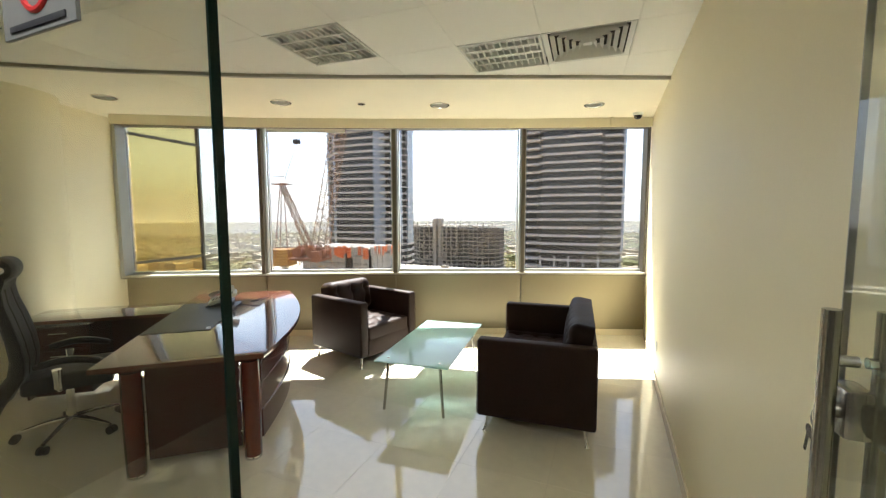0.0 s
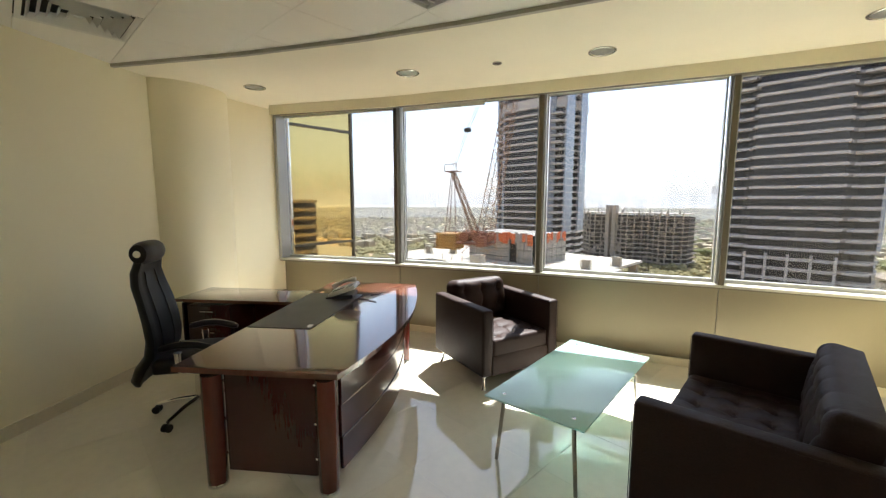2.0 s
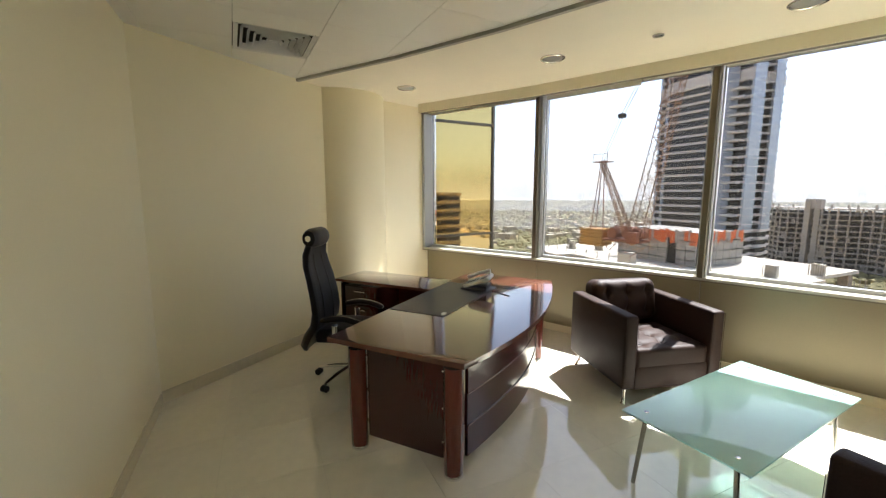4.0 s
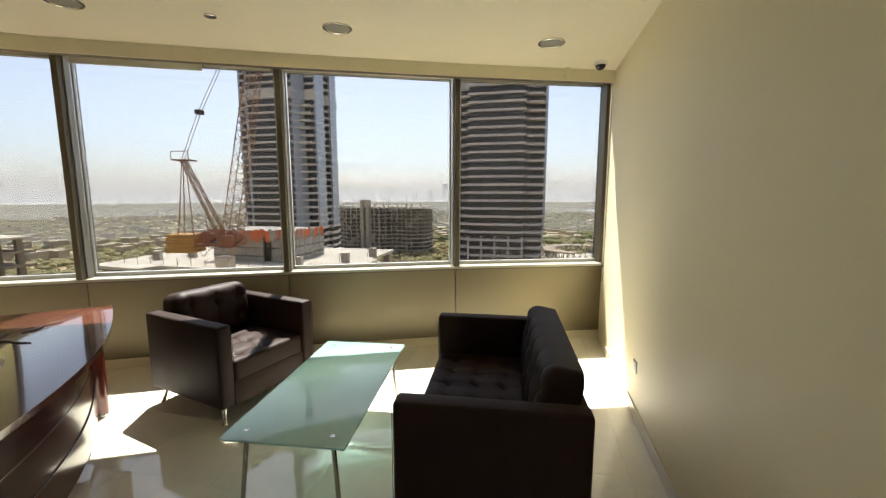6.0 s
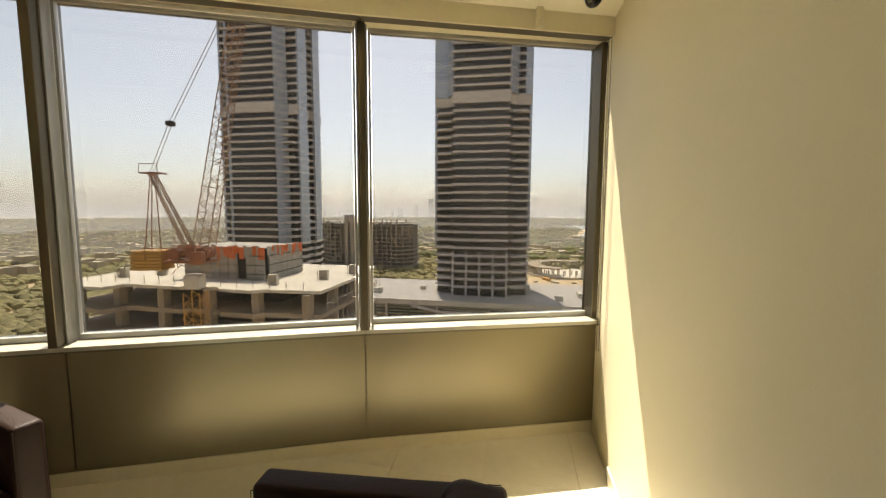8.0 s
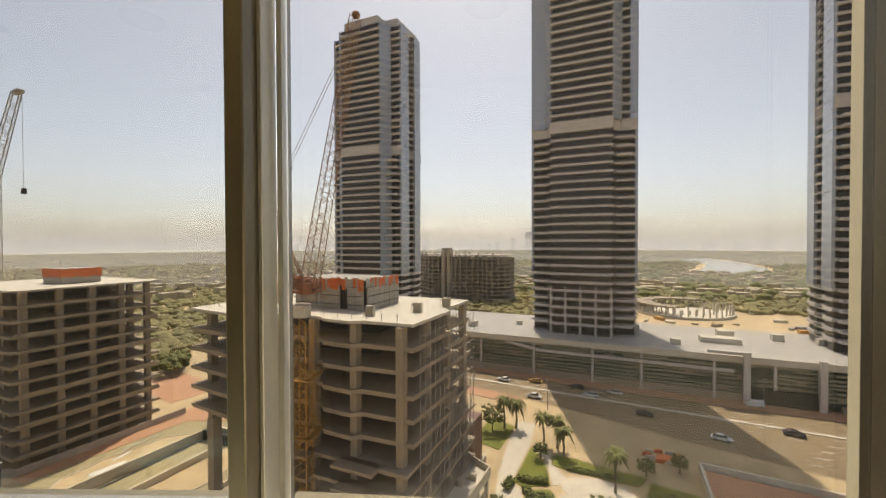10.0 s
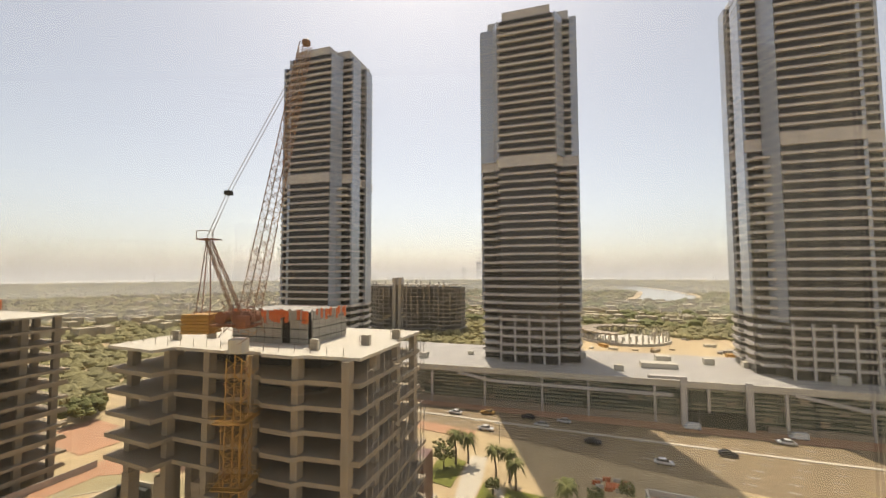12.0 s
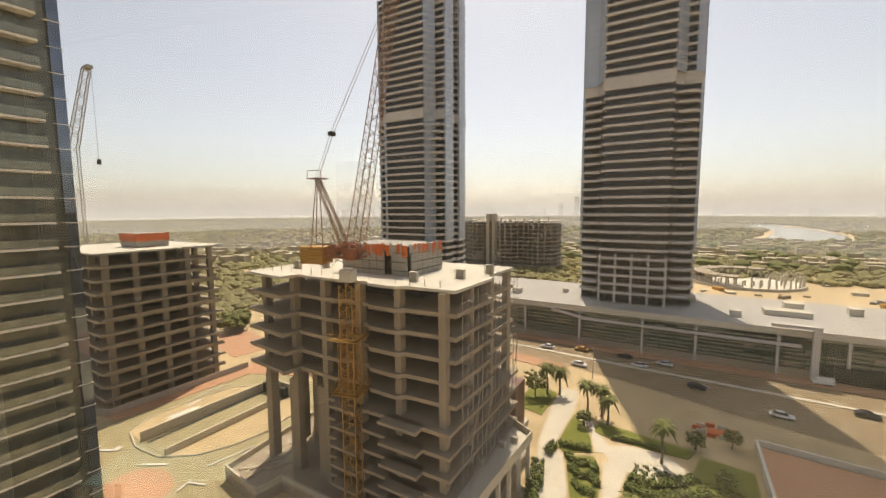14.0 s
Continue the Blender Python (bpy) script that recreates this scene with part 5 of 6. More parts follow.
crane = thing("tower_crane", pose(-41.7, 47.2, G, 0, 0, 15.1), "yellow luffing tower crane beside the concrete building", "crane")
tangle_mast = random.Random(44)
sec = None
for k in range(9):
    if sec is None:
        bm = lattice(bmesh.new(), (0, 0, 0), (0, 0, 4.1), 2.0, 2.0, 3, 0.085, (0, 1, 0))
        ob = part("mast_section", bm, M_YEL, crane)
        sec = ob.data
    else:
        ob = new("mast_section", sec)
        ob.parent = crane
    ob.location.z = 4.1 * k
for z in (21.0, 29.0):
    bm = bmesh.new()
    for a in range(4):
        box(bm, (0, -1.75, 0), (3.9, 0.8, 0.10), 0, 1, pose(0, 0, z, 0, 0, 90 * a))
    part("climbing_platform", bm, M_YEL, crane, "yellow climbing platform")
    bm = bmesh.new()
    for a in range(4):
        for h in (0.6, 1.1):
            tube(bm, [pose(0, 0, z, 0, 0, 90 * a) @ Vector((-2.2, -2.3, h)), pose(0, 0, z, 0, 0, 90 * a) @ Vector((2.2, -2.3, h))], 0.04, 4)
    part("guard_rail", bm, M_YEL, crane)
bm = lattice(bmesh.new(), (0, 0, 19.5), (0, 0, 29.5), 2.6, 2.6, 7, 0.05, (0, 1, 0))
part("climbing_frame", bm, M_YEL, crane, "ochre climbing frame round the mast")
for k in range(64):
    a = math.tau * tangle_mast.random()
    p = Vector((1.5 * math.cos(a), 1.5 * math.sin(a), tangle_mast.uniform(18.5, 36.0)))
    q = p + Vector((tangle_mast.uniform(-1.0, 1.0), tangle_mast.uniform(-0.8, 0.8), tangle_mast.uniform(-1.3, 1.3)))
    part("mast_strut", a_tube([p, q], 0.055, 5), M_YEL if k % 3 else M_CRANE_RED, crane, "ochre strut of the climbing gear")
part("slew_housing", a_box((0, 0, 38.3), (1.9, 1.9, 1.9), 0.1, 1), M_CONC_PALE, crane, "pale slewing housing")
part("deck", a_box((-1.2, 0, 41.0), (7.4, 2.4, 0.3), 0.05, 1), M_CRANE_RED, crane, "rusty machinery deck")
for x, s in ((-1.8, 1.6), (0.4, 1.3), (1.6, 1.8)):
    part("winch", a_tube([(x, -1.3, 42.0), (x, 1.3, 42.0)], 0.75, 14), M_CRANE_RED, crane, "rusty winch drum")
for k in range(5):
    part("deck_rail", a_tube([(-5.0 + 2 * k, -1.6, 41.2), (-5.0 + 2 * k, -1.6, 43.0)], 0.06, 5), M_CRANE_RED, crane)
part("top_rail", a_tube([(-5.2, -1.6, 42.8), (3.2, -1.6, 42.8)], 0.06, 5), M_CRANE_RED, crane)
for k in range(6):
    part("counterweight", a_box((-5.0, 0.06 * (k % 2), 40.15 + 0.42 * k), (3.7 - 0.08 * (k % 2), 3.0, 0.38), 0.05, 1), M_YEL, crane, "ochre counterweight slab")
tangle = random.Random(12)
for k in range(54):
    p = Vector((tangle.uniform(-2.8, 3.0), tangle.uniform(-1.7, 1.7), tangle.uniform(39.4, 43.6)))
    q = p + Vector((tangle.uniform(-1.4, 1.4), tangle.uniform(-0.6, 0.6), tangle.uniform(-1.0, 1.2)))
    part("machinery_strut", a_tube([p, q], 0.05, 5), M_CRANE_RED if k % 3 else M_YEL, crane, "rusty machinery strut")
part("cab", a_box((1.6, -2.0, 41.6), (1.3, 1.2, 1.6), 0.12, 2), M_CRANE_RED, crane, "operator cab")
APEX = (-4.5, 0, 52.3)
bm = bmesh.new()
for y in (-1.0, 1.0):
    lattice(bm, (0.2, y, 41.4), (APEX[0], y * 0.5, APEX[2]), 0.34, 0.28, 14, 0.045)
part("a_frame", bm, M_BOOM, crane, "weathered brown lattice a-frame")
for x in (-6.2, -5.4, -4.2):
    part("back_stay", a_tube([(x, 0.5, 42.2), (APEX[0] + 0.25 * (x + 5), 0.2, APEX[2])], 0.07, 5), M_CRANE_RED, crane)
part("apex_platform", a_box((-4.4, 0, 52.2), (2.4, 1.8, 0.15)), M_CRANE_RED, crane)
for x in (-5.5, -3.3):
    part("platform_rail", a_tube([(x, -0.9, 52.2), (x, -0.9, 53.3)], 0.05, 5), M_CRANE_RED, crane)
part("platform_rail", a_tube([(-5.5, -0.9, 53.3), (-3.3, -0.9, 53.3)], 0.05, 5), M_CRANE_RED, crane)
TIP = (8.2, 0, 78.6)
part("boom", lattice(bmesh.new(), (1.2, 0, 41.8), TIP, 2.0, 1.2, 34, 0.065, (0, 1, 0)), M_BOOM, crane, "long lattice luffing boom")
BLOCK = (-1.9, 0, 58.4)
for y in (-0.35, 0.35):
    part("pendant_rope", a_tube([(APEX[0], y, APEX[2]), (BLOCK[0], y, BLOCK[2]), (7.4, y, 76.0)], 0.042, 5), M_FORM, crane)
part("pendant_block", a_box(BLOCK, (0.9, 0.9, 0.6), 0.1, 1), M_TYRE, crane, "dark pendant block")
part("hoist_rope", a_tube([(0.8, 0, 42.5), (4.0, 0.4, 60.0), (8.1, 0, 78.0)], 0.05, 4), M_FORM, crane)
part("boom_head", a_box((8.25, 0, 78.8), (1.0, 0.9, 0.9), 0.2, 1), M_BOOM, crane)


# ---- three towers on the podium ----
PODIUM_TOP = -33.0
podium = thing("podium_building", pose(0, 150, G), "long grey green podium building with louvred car park front", "building")
part("body", a_prism([(-150, 0.8), (420, 0.8), (420, 46), (-150, 46)], 0, 12.6), M_PODGLASS, podium, "dark louvred car park storeys")
part("roof", a_prism([(-150, -0.3), (420, -0.3), (420, 46.5), (-150, 46.5)], 12.6, 13.1), M_ROOF, podium, "white podium roof")
part("parapet", a_prism([(-150, -0.6), (420, -0.6), (420, -0.31), (-150, -0.31)], 11.6, 13.6), M_CONC_PALE, podium)
beam = None
shift = random.Random(17)
for z in (3.0, 4.1, 5.2, 6.6, 7.7, 8.8, 10.2, 11.0):
    for seg in range(30):
        if shift.random() < 0.10:
            continue
        if beam is None:
            ob = part("louvre_band", a_box((4.3, 0.2, 0), (8.4, 0.9, 0.50), 0.05, 1), M_LOUV, podium)
            beam = ob.data
        else:
            ob = new("louvre_band", beam)
            ob.parent = podium
        ob.location = (-140 + 9.0 * seg + (4.5 if z in (5.2, 6.6, 10.2) else 0.0), 0.55 * shift.random(), z)
for seg in range(58):
    if shift.random() < 0.5:
        part("infill_panel", a_box((-138 + 4.6 * seg, 0.25, (3.6, 7.15, 9.5)[seg % 3]), (2.2, 0.5, 1.5)), M_CONC, podium, "pale infill panel")
part("base_wall", a_box((-55, 0.1, 1.2), (178, 1.2, 2.4), 0.05, 1), M_CONC, podium, "plain pale base wall")
part("base_wall", a_box((120, 0.1, 0.9), (130, 1.2, 1.8), 0.05, 1), M_CONC, podium)
for x0, z0, x1, z1 in ((62, 11.6, 78, 8.6), (78, 8.6, 150, 8.2), (-40, 11.4, -28, 9.2), (-28, 9.2, 30, 9.0)):
    bm = bmesh.new()
    prism(bm, [(x0, z0 - 0.5), (x1, z1 - 0.5), (x1, z1 + 0.5), (x0, z0 + 0.5)], 0.0, 0.5)
    moved(bm, pose(0, -0.3, 0, 90, 0, 0))
    part("ramp_edge", bm, M_BAND, podium, "pale edge of the car park ramp")
pier = None
for k in range(22):
    x = -140 + 18.0 * k + (k * 7 % 5)
    if pier is None:
        ob = part("pier", a_box((0, -0.1, 5.9), (0.7, 1.0, 11.8), 0.05, 1), M_BAND, podium)
        pier = ob.data
    else:
        ob = new("pier", pier)
        ob.parent = podium
    ob.location.x = x
for x in (33.0, 50.5):
    part("portal_post", a_box((x, -1.0, 7.2), (1.6, 1.6, 14.4), 0.05, 1), M_BAND, podium, "pale portal frame")
part("portal_beam", a_box((28.5, -1.0, 14.6), (11.0, 1.6, 0.9), 0.05, 1), M_BAND, podium)
# solid near-black box stands for the shade inside the entrance
part("entrance", a_box((42, -0.2, 2.2), (16, 1.4, 4.4)), M_DARK, podium, "solid box painted dark as the shaded entrance")
rnd = random.Random(9)
for k in range(16):
    x = -60 + 15 * k + 5 * rnd.random()
    s = 1.5 + 2 * rnd.random()
    part("roof_unit", a_box((x, 8 + 30 * rnd.random(), 13.1 + s / 2), (s * 1.5, s * 1.3, s), 0.1, 1), M_CONC_PALE, podium, "pale roof plant unit")
part("roof_ramp", a_box((30, 20, 14.0), (12, 5, 1.8), 0.1, 1), M_CONC_PALE, podium)


def outline_scaled(grow):
    g = grow
    return [(-11 - g, -g), (11 + g, -g), (11 + g, 3.5), (13.5, 5.5), (13.5, 6.2 - g), (19 + g, 6.2 - g), (19 + g, 13), (17.2 + g, 13.6), (17.2 + g, 18.4), (19 + g, 18.9), (19 + g, 25),
            (17 + g, 26), (17 + g, 30 + g), (-17 - g, 30 + g), (-17 - g, 26), (-19 - g, 25), (-19 - g, 19), (-17.2 - g, 18.4), (-17.2 - g, 13.6), (-19 - g, 13), (-19 - g, 6.2 - g), (-13.5, 6.2 - g), (-13.5, 5.5), (-11 - g, 3.5)]


tower_data = {}


def tower(x, y, upper_bays):
    t = thing("residential_tower", pose(x, y, PODIUM_TOP + 0.1), "tall residential tower with dark glass and beige floor bands", "tower", "three towers")
    h, storey = 136.9, 3.18

    def put(key, name, make, material, loc=(0, 0, 0), label=""):
        if key in tower_data:
            ob = new(name, tower_data[key])
            ob.parent = t
            if label:
                ob["label"] = label
        else:
            ob = part(name, make(), material, t, label)
            tower_data[key] = ob.data
        ob.location = loc
        return ob

    put("core", "glass_body", lambda: a_prism(outline_scaled(-0.5), 0, h), M_TGLASS, label="dark glass body")
    for k in range(1, 43):
        z = storey * k
        if 24 <= k <= 25:
            continue
        put("band", "floor_band", lambda: a_prism(outline_scaled(0.25), 0, 0.92), M_BAND, (0, 0, z))
    put("plant", "plant_band", lambda: a_prism(outline_scaled(0.3), 0, 4.4), M_BAND, (0, 0, storey * 24), "plain beige plant storey band")
    for sx in (-1, 1):
        for key, px, y0, y1, z0 in (("bay_a", 19.1, 6.0, 12.9, 20), ("bay_b", 19.1, 19.0, 24.7, 20)):
            put(key + str(sx), "glass_bay", lambda px=px, y0=y0, y1=y1, z0=z0, sx=sx: a_box((sx * px, (y0 + y1) / 2, (z0 + h) / 2), (0.9, y1 - y0, h - z0)), M_BLUEGLASS, label="blue grey glass bay")
        low = 80 if upper_bays else 18
        put("bay_d" + str(sx * low), "glass_bay", lambda sx=sx, low=low: a_prism([(sx * 11.5, -0.15), (sx * 14.2, 5.7), (sx * 13.2, 6.0), (sx * 10.8, 0.6)][::sx], low, h), M_BLUEGLASS, label="blue grey glass bay")
        for k in range(26 if upper_bays else 6, 43):
            put("line_d" + str(sx), "bay_joint", lambda sx=sx: a_prism([(sx * 11.56, -0.2), (sx * 14.3, 5.7), (sx * 14.2, 5.75), (sx * 11.4, -0.1)][::sx], 0, 0.25), M_BAND, (0, 0, storey * k))
        if upper_bays:
            x0, x1 = (13.8, 18.8) if sx < 0 else (16.8, 19.4)
            put("bay_c" + str(sx), "glass_bay", lambda sx=sx, x0=x0, x1=x1: a_box((sx * (x0 + x1) / 2, 5.9, (80 + h) / 2), (x1 - x0, 0.8, h - 80)), M_BLUEGLASS, label="blue grey glass bay")
            for k in range(26, 43):
                put("line_c" + str(sx), "bay_joint", lambda sx=sx, x0=x0, x1=x1: a_box((sx * (x0 + x1) / 2, 5.48, 0), (x1 - x0, 0.10, 0.26)), M_BAND, (0, 0, storey * k))
        for k in range(1, 43):
            put("line" + str(sx), "bay_joint", lambda sx=sx: a_box((sx * 19.62, 14.0, 0), (0.10, 15.6, 0.22)), M_BAND, (0, 0, storey * k))
        for k in range(1, 24):
            put("balc" + str(sx), "balcony", lambda sx=sx: a_box((sx * 15.0, 4.4, 0), (5.6, 3.0, 0.9), 0.05, 1), M_BAND, (0, 0, storey * k + 0.3))
    for k in range(5):
        put("post", "facade_post", lambda: a_box((0, -0.6, 9.0), (0.7, 0.6, 18.0)), M_BAND, (-10.8 + 5.4 * k, 0, 0), "pale facade post")
    put("crown", "crown", lambda: a_prism([(-9.5, 1.5), (9.5, 1.5), (9.5, 7.5), (16.5, 7.5), (16.5, 28), (-16.5, 28), (-16.5, 7.5), (-9.5, 7.5)], h, h + 4.2), M_BAND, label="recessed beige crown storey")
    for sx in (-6, 0, 6):
        put("plant_room", "plant_room", lambda: a_box((0, 14, h + 5.2), (4.5, 9, 2.4), 0.1, 1), M_BLUEGLASS, (sx, 0, 0))
    return t


for x, upper in ((-115.0, False), (-15.2, True), (78.6, False)):
    tower(x, 163.0, upper)

# near glass tower at the far side of the forecourt
M_CORNER = mat("mirror tower corner glass", (0.16, 0.19, 0.24), 0.06, metal=0.8, var=0.35, scale=0.1, fine=0.6, bump=0)
M_NEARGLASS = mat("patchy grey green tower glass", (0.13, 0.135, 0.11), 0.12, metal=0.3, var=0.6, scale=0.35, fine=1.1, bump=0)
M_RAIL = mat("grey green balcony glass", (0.24, 0.25, 0.20), 0.15, metal=0.35, var=0.4, scale=0.5, fine=1.6, bump=0)
M_SLABEDGE = mat("pale balcony edge", (0.74, 0.70, 0.60), 0.6, var=0.10, scale=0.3, fine=2, bump=0)
nt = thing("glass_tower", pose(-73.5, -14.0, G), "dark glass tower with pale balcony bands", "tower")
part("body", a_box((-15, 20.0, 60), (30, 42, 120)), M_NEARGLASS, nt, "dark glass body")
part("corner_strip", a_box((0.2, 40.6, 60), (0.6, 1.2, 120)), M_CORNER, nt, "blue glass corner strip")
slab = None
rail = None
for k in range(1, 36):
    if slab is None:
        ob = part("balcony_slab", a_box((0.7, 18.6, 0), (2.2, 40.0, 0.30)), M_SLABEDGE, nt)
        slab = ob.data
        oc = part("balcony_rail", a_box((1.75, 18.6, 0.75), (0.08, 40.0, 1.0)), M_RAIL, nt, "grey green glass balcony rail")
        rail = oc.data
    else:
        ob, oc = new("balcony_slab", slab), new("balcony_rail", rail)
        ob.parent = oc.parent = nt
    ob.location.z = oc.location.z = 3.3 * k
    part("corner_line", a_box((0.38, 40.5, 3.3 * k), (0.36, 1.7, 0.12)), M_SLABEDGE, nt)

# unfinished curved block and white block beyond
far_block = thing("curved_block", pose(-116, 300, G), "unfinished curved concrete block with open floors", "building")
arc = [(-58 + 2.12 * k, 6 * math.sin(0.25 * k) ** 2 + 0.02 * (k - 25) ** 2) for k in range(44)]
plan = [(x, y) for x, y in arc] + [(35, 34), (-58, 34)]
# solid body; the shade of open storeys is put into its colour
part("body", a_prism([(x, y + 5.0) for x, y in arc] + [(33, 32), (-56, 32)], 0, 36), M_FARSHADE, far_block, "solid body painted dark as shaded storeys")
deck = None
for k in range(12):
    if deck is None:
        ob = part("slab", a_prism(plan, 0, 0.55), M_FARCONC, far_block)
        deck = ob.data
    else:
        ob = new("slab", deck)
        ob.parent = far_block
    ob.location.z = 3.2 + 3.15 * k
for k in range(0, 44, 2):
    part("column", a_box((arc[k][0], arc[k][1] + 0.9, 19.4), (0.7, 0.7, 38.8)), M_FARCONC, far_block)
bays = random.Random(31)
for k in range(70):
    i = bays.randrange(1, 43)
    part("infill_wall", a_box((arc[i][0], arc[i][1] + 2.0, 4.9 + 3.15 * bays.randrange(11)), (2.0, 0.3, 2.4)), M_FARCONC if k % 3 else M_FARSHADE, far_block)
for x in (-19.5, -14.5):
    part("lift_core", a_box((x, 8, 21.9), (2.8, 5, 43.8)), M_FARCONC, far_block, "grey lift core standing above the roof")
for k in range(14):
    part("roof_stub", a_box((-54 + 6.4 * k, 6 + 3 * (k % 3), 39.4), (0.9, 0.9, 2.4)), M_FARCONC, far_block)
white_block = thing("white_block", pose(-52, 420, G), "white mid-rise apartment building in the distance", "building")
part("wall", a_box((0, 0, 17), (30, 18, 34)), M_ROOF, white_block)
for k in range(9):
    part("window_band", a_box((0, -9.1, 3.4 + 3.6 * k), (27, 0.4, 1.3)), M_PODGLASS, white_block)

# round unfinished hall: ring of posts
hall = thing("round_site", pose(36, 320, G), "round building site with a ring of concrete posts", "building")
part("slab", lathe(bmesh.new(), [(30, 0.0), (30, 1.6)], 40), M_CONC_PALE, hall, "pale round ground slab")
post = None
heights = random.Random(5)
for ring_r, n in ((28.5, 44), (20.0, 30)):
    for k in range(n):
        a = math.tau * k / n
        if post is None:
            ob = part("post", a_box((0, 0, 2.5), (0.8, 0.8, 5)), M_CONC_PALE, hall)
            post = ob.data
        else:
            ob = new("post", post)
            ob.parent = hall
        ob.location = (ring_r * math.cos(a), ring_r * math.sin(a), 1.6)
        ob.scale.z = heights.uniform(0.6, 1.25)
for k in range(9):
    a0, a1 = radians(60 + 22 * k), radians(60 + 22 * k + 20)
    ring = [(r * math.cos(a), r * math.sin(a)) for r, a in ((19, a0), (29.5, a0), (29.5, a1), (19, a1))]
    part("upper_slab", a_prism(ring, 6.4, 7.2), M_CONC, hall, "unfinished upper slab")
clutter = random.Random(8)
for k in range(46):
    x, y = -10 + 130 * clutter.random(), 235 + 95 * clutter.random()
    if math.hypot(x - 36, y - 320) < 34:
        continue
    s_ = 1.2 + 2.6 * clutter.random()
    pile = thing("material_stack", pose(x, y, G, 0, 0, 180 * clutter.random()), "stack of building materials on the sandy site", "building materials", "site stacks")
    part("stack", a_box((0, 0, s_ * 0.3), (s_ * 2.4, s_, s_ * 0.6), 0.1, 1), (M_CONC_PALE, M_CONC, M_FORM, M_YEL)[k % 4], pile)


# ---- plants ----
def fast_tufts(name, rows, material, label, category):
    """Many small uneven tufts in one mesh: rows of (x, y, z, radius, height)."""
    base = [(0, 0, 1), (0.89, 0, 0.45), (0.28, 0.85, 0.45), (-0.72, 0.53, 0.45), (-0.72, -0.53, 0.45), (0.28, -0.85, 0.45), (0.75, 0.55, -0.4), (-0.28, 0.9, -0.4), (-0.95, 0, -0.4), (-0.28, -0.9, -0.4), (0.75, -0.55, -0.4)]
    faces = [(0, k, k % 5 + 1) for k in range(1, 6)] + [(k, k + 5, k % 5 + 1) for k in range(1, 6)] + [(k % 5 + 1, k + 5, k % 5 + 6) for k in range(1, 6)]
    rows = np.array(rows)
    rng = np.random.default_rng(7)
    b = np.array(base)[None] * (1 + 0.35 * (rng.random((len(rows), len(base), 3)) - 0.5))
    verts = b * rows[:, None, [3, 3, 4]] + rows[:, None, :3]
    me = bpy.data.meshes.new(name)
    off_ = np.arange(len(rows)) * len(base)
    fs = (np.array(faces)[None] + off_[:, None, None]).reshape(-1, 3)
    me.from_pydata(verts.reshape(-1, 3).tolist(), [], fs.tolist())
    me.materials.append(material)
    return tagged(new(name, me), label, category, kind="stuff")


def in_creek(x, y, margin=12):
    """Whether a place lies in the creek or on its banks."""
    left, right = np.interp(y, (750, 860, 1080, 1420), (100, 130, 170, 120)), np.interp(y, (750, 900, 1100, 1420), (190, 235, 240, 215))
    return 735 < y < 1430 and left - margin < x < right + margin


rng = np.random.default_rng(3)
rows = []
while len(rows) < 34000:
    dist, az = 190 + 2250 * rng.random() ** 1.6, radians(-62 + 145 * rng.random())
    x, y = -math.sin(az) * dist, math.cos(az) * dist
    if (-175 < x < 130 and y < 260) or in_creek(x, y) or (x > -20 and y < 330):
        continue
    r = 1.1 + 2.0 * rng.random() + dist * 0.0017
    rows.append((x, y, G + r * 0.45, r, r * 0.75))
fast_tufts("scrub", rows, M_SCRUB, "olive trees and bushes spread over the plain", "trees")
rows = []
while len(rows) < 1600:
    y = 380 + 1500 * rng.random() ** 1.5
    x = -60 + (rng.random() * 2 - 0.6) * (150 + 0.45 * y)
    if in_creek(x, y):
        continue
    r = 3.0 + 4.0 * rng.random()
    rows.append((x, y, G + r * 0.5, r, r * 0.8))
fast_tufts("green_belt", rows, M_LEAF, "belt of green trees beyond the towers", "trees")
verts, faces = [], []
for k in range(2600):
    dist, az = 400 + 1950 * rng.random() ** 1.3, radians(-62 + 145 * rng.random())
    x, y = -math.sin(az) * dist, math.cos(az) * dist
    if (-160 < x < 130 and y < 400) or in_creek(x, y, 20):
        continue
    w, d, h = 5 + 8 * rng.random(), 5 + 8 * rng.random(), 4 + 4 * rng.random()
    i = len(verts)
    verts += [(x + sx * w / 2, y + sy * d / 2, G + z) for z in (0, h) for sx, sy in ((-1, -1), (1, -1), (1, 1), (-1, 1))]
    faces += [(i, i + 1, i + 5, i + 4), (i + 1, i + 2, i + 6, i + 5), (i + 2, i + 3, i + 7, i + 6), (i + 3, i, i + 4, i + 7), (i + 4, i + 5, i + 6, i + 7)]
me = bpy.data.meshes.new("villas")
me.from_pydata(verts, [], faces)
me.materials.append(M_VILLA)
tagged(new("villas", me), "pale low villas scattered over the plain", "houses", kind="stuff")
sky_line = random.Random(11)
verts, faces = [], []
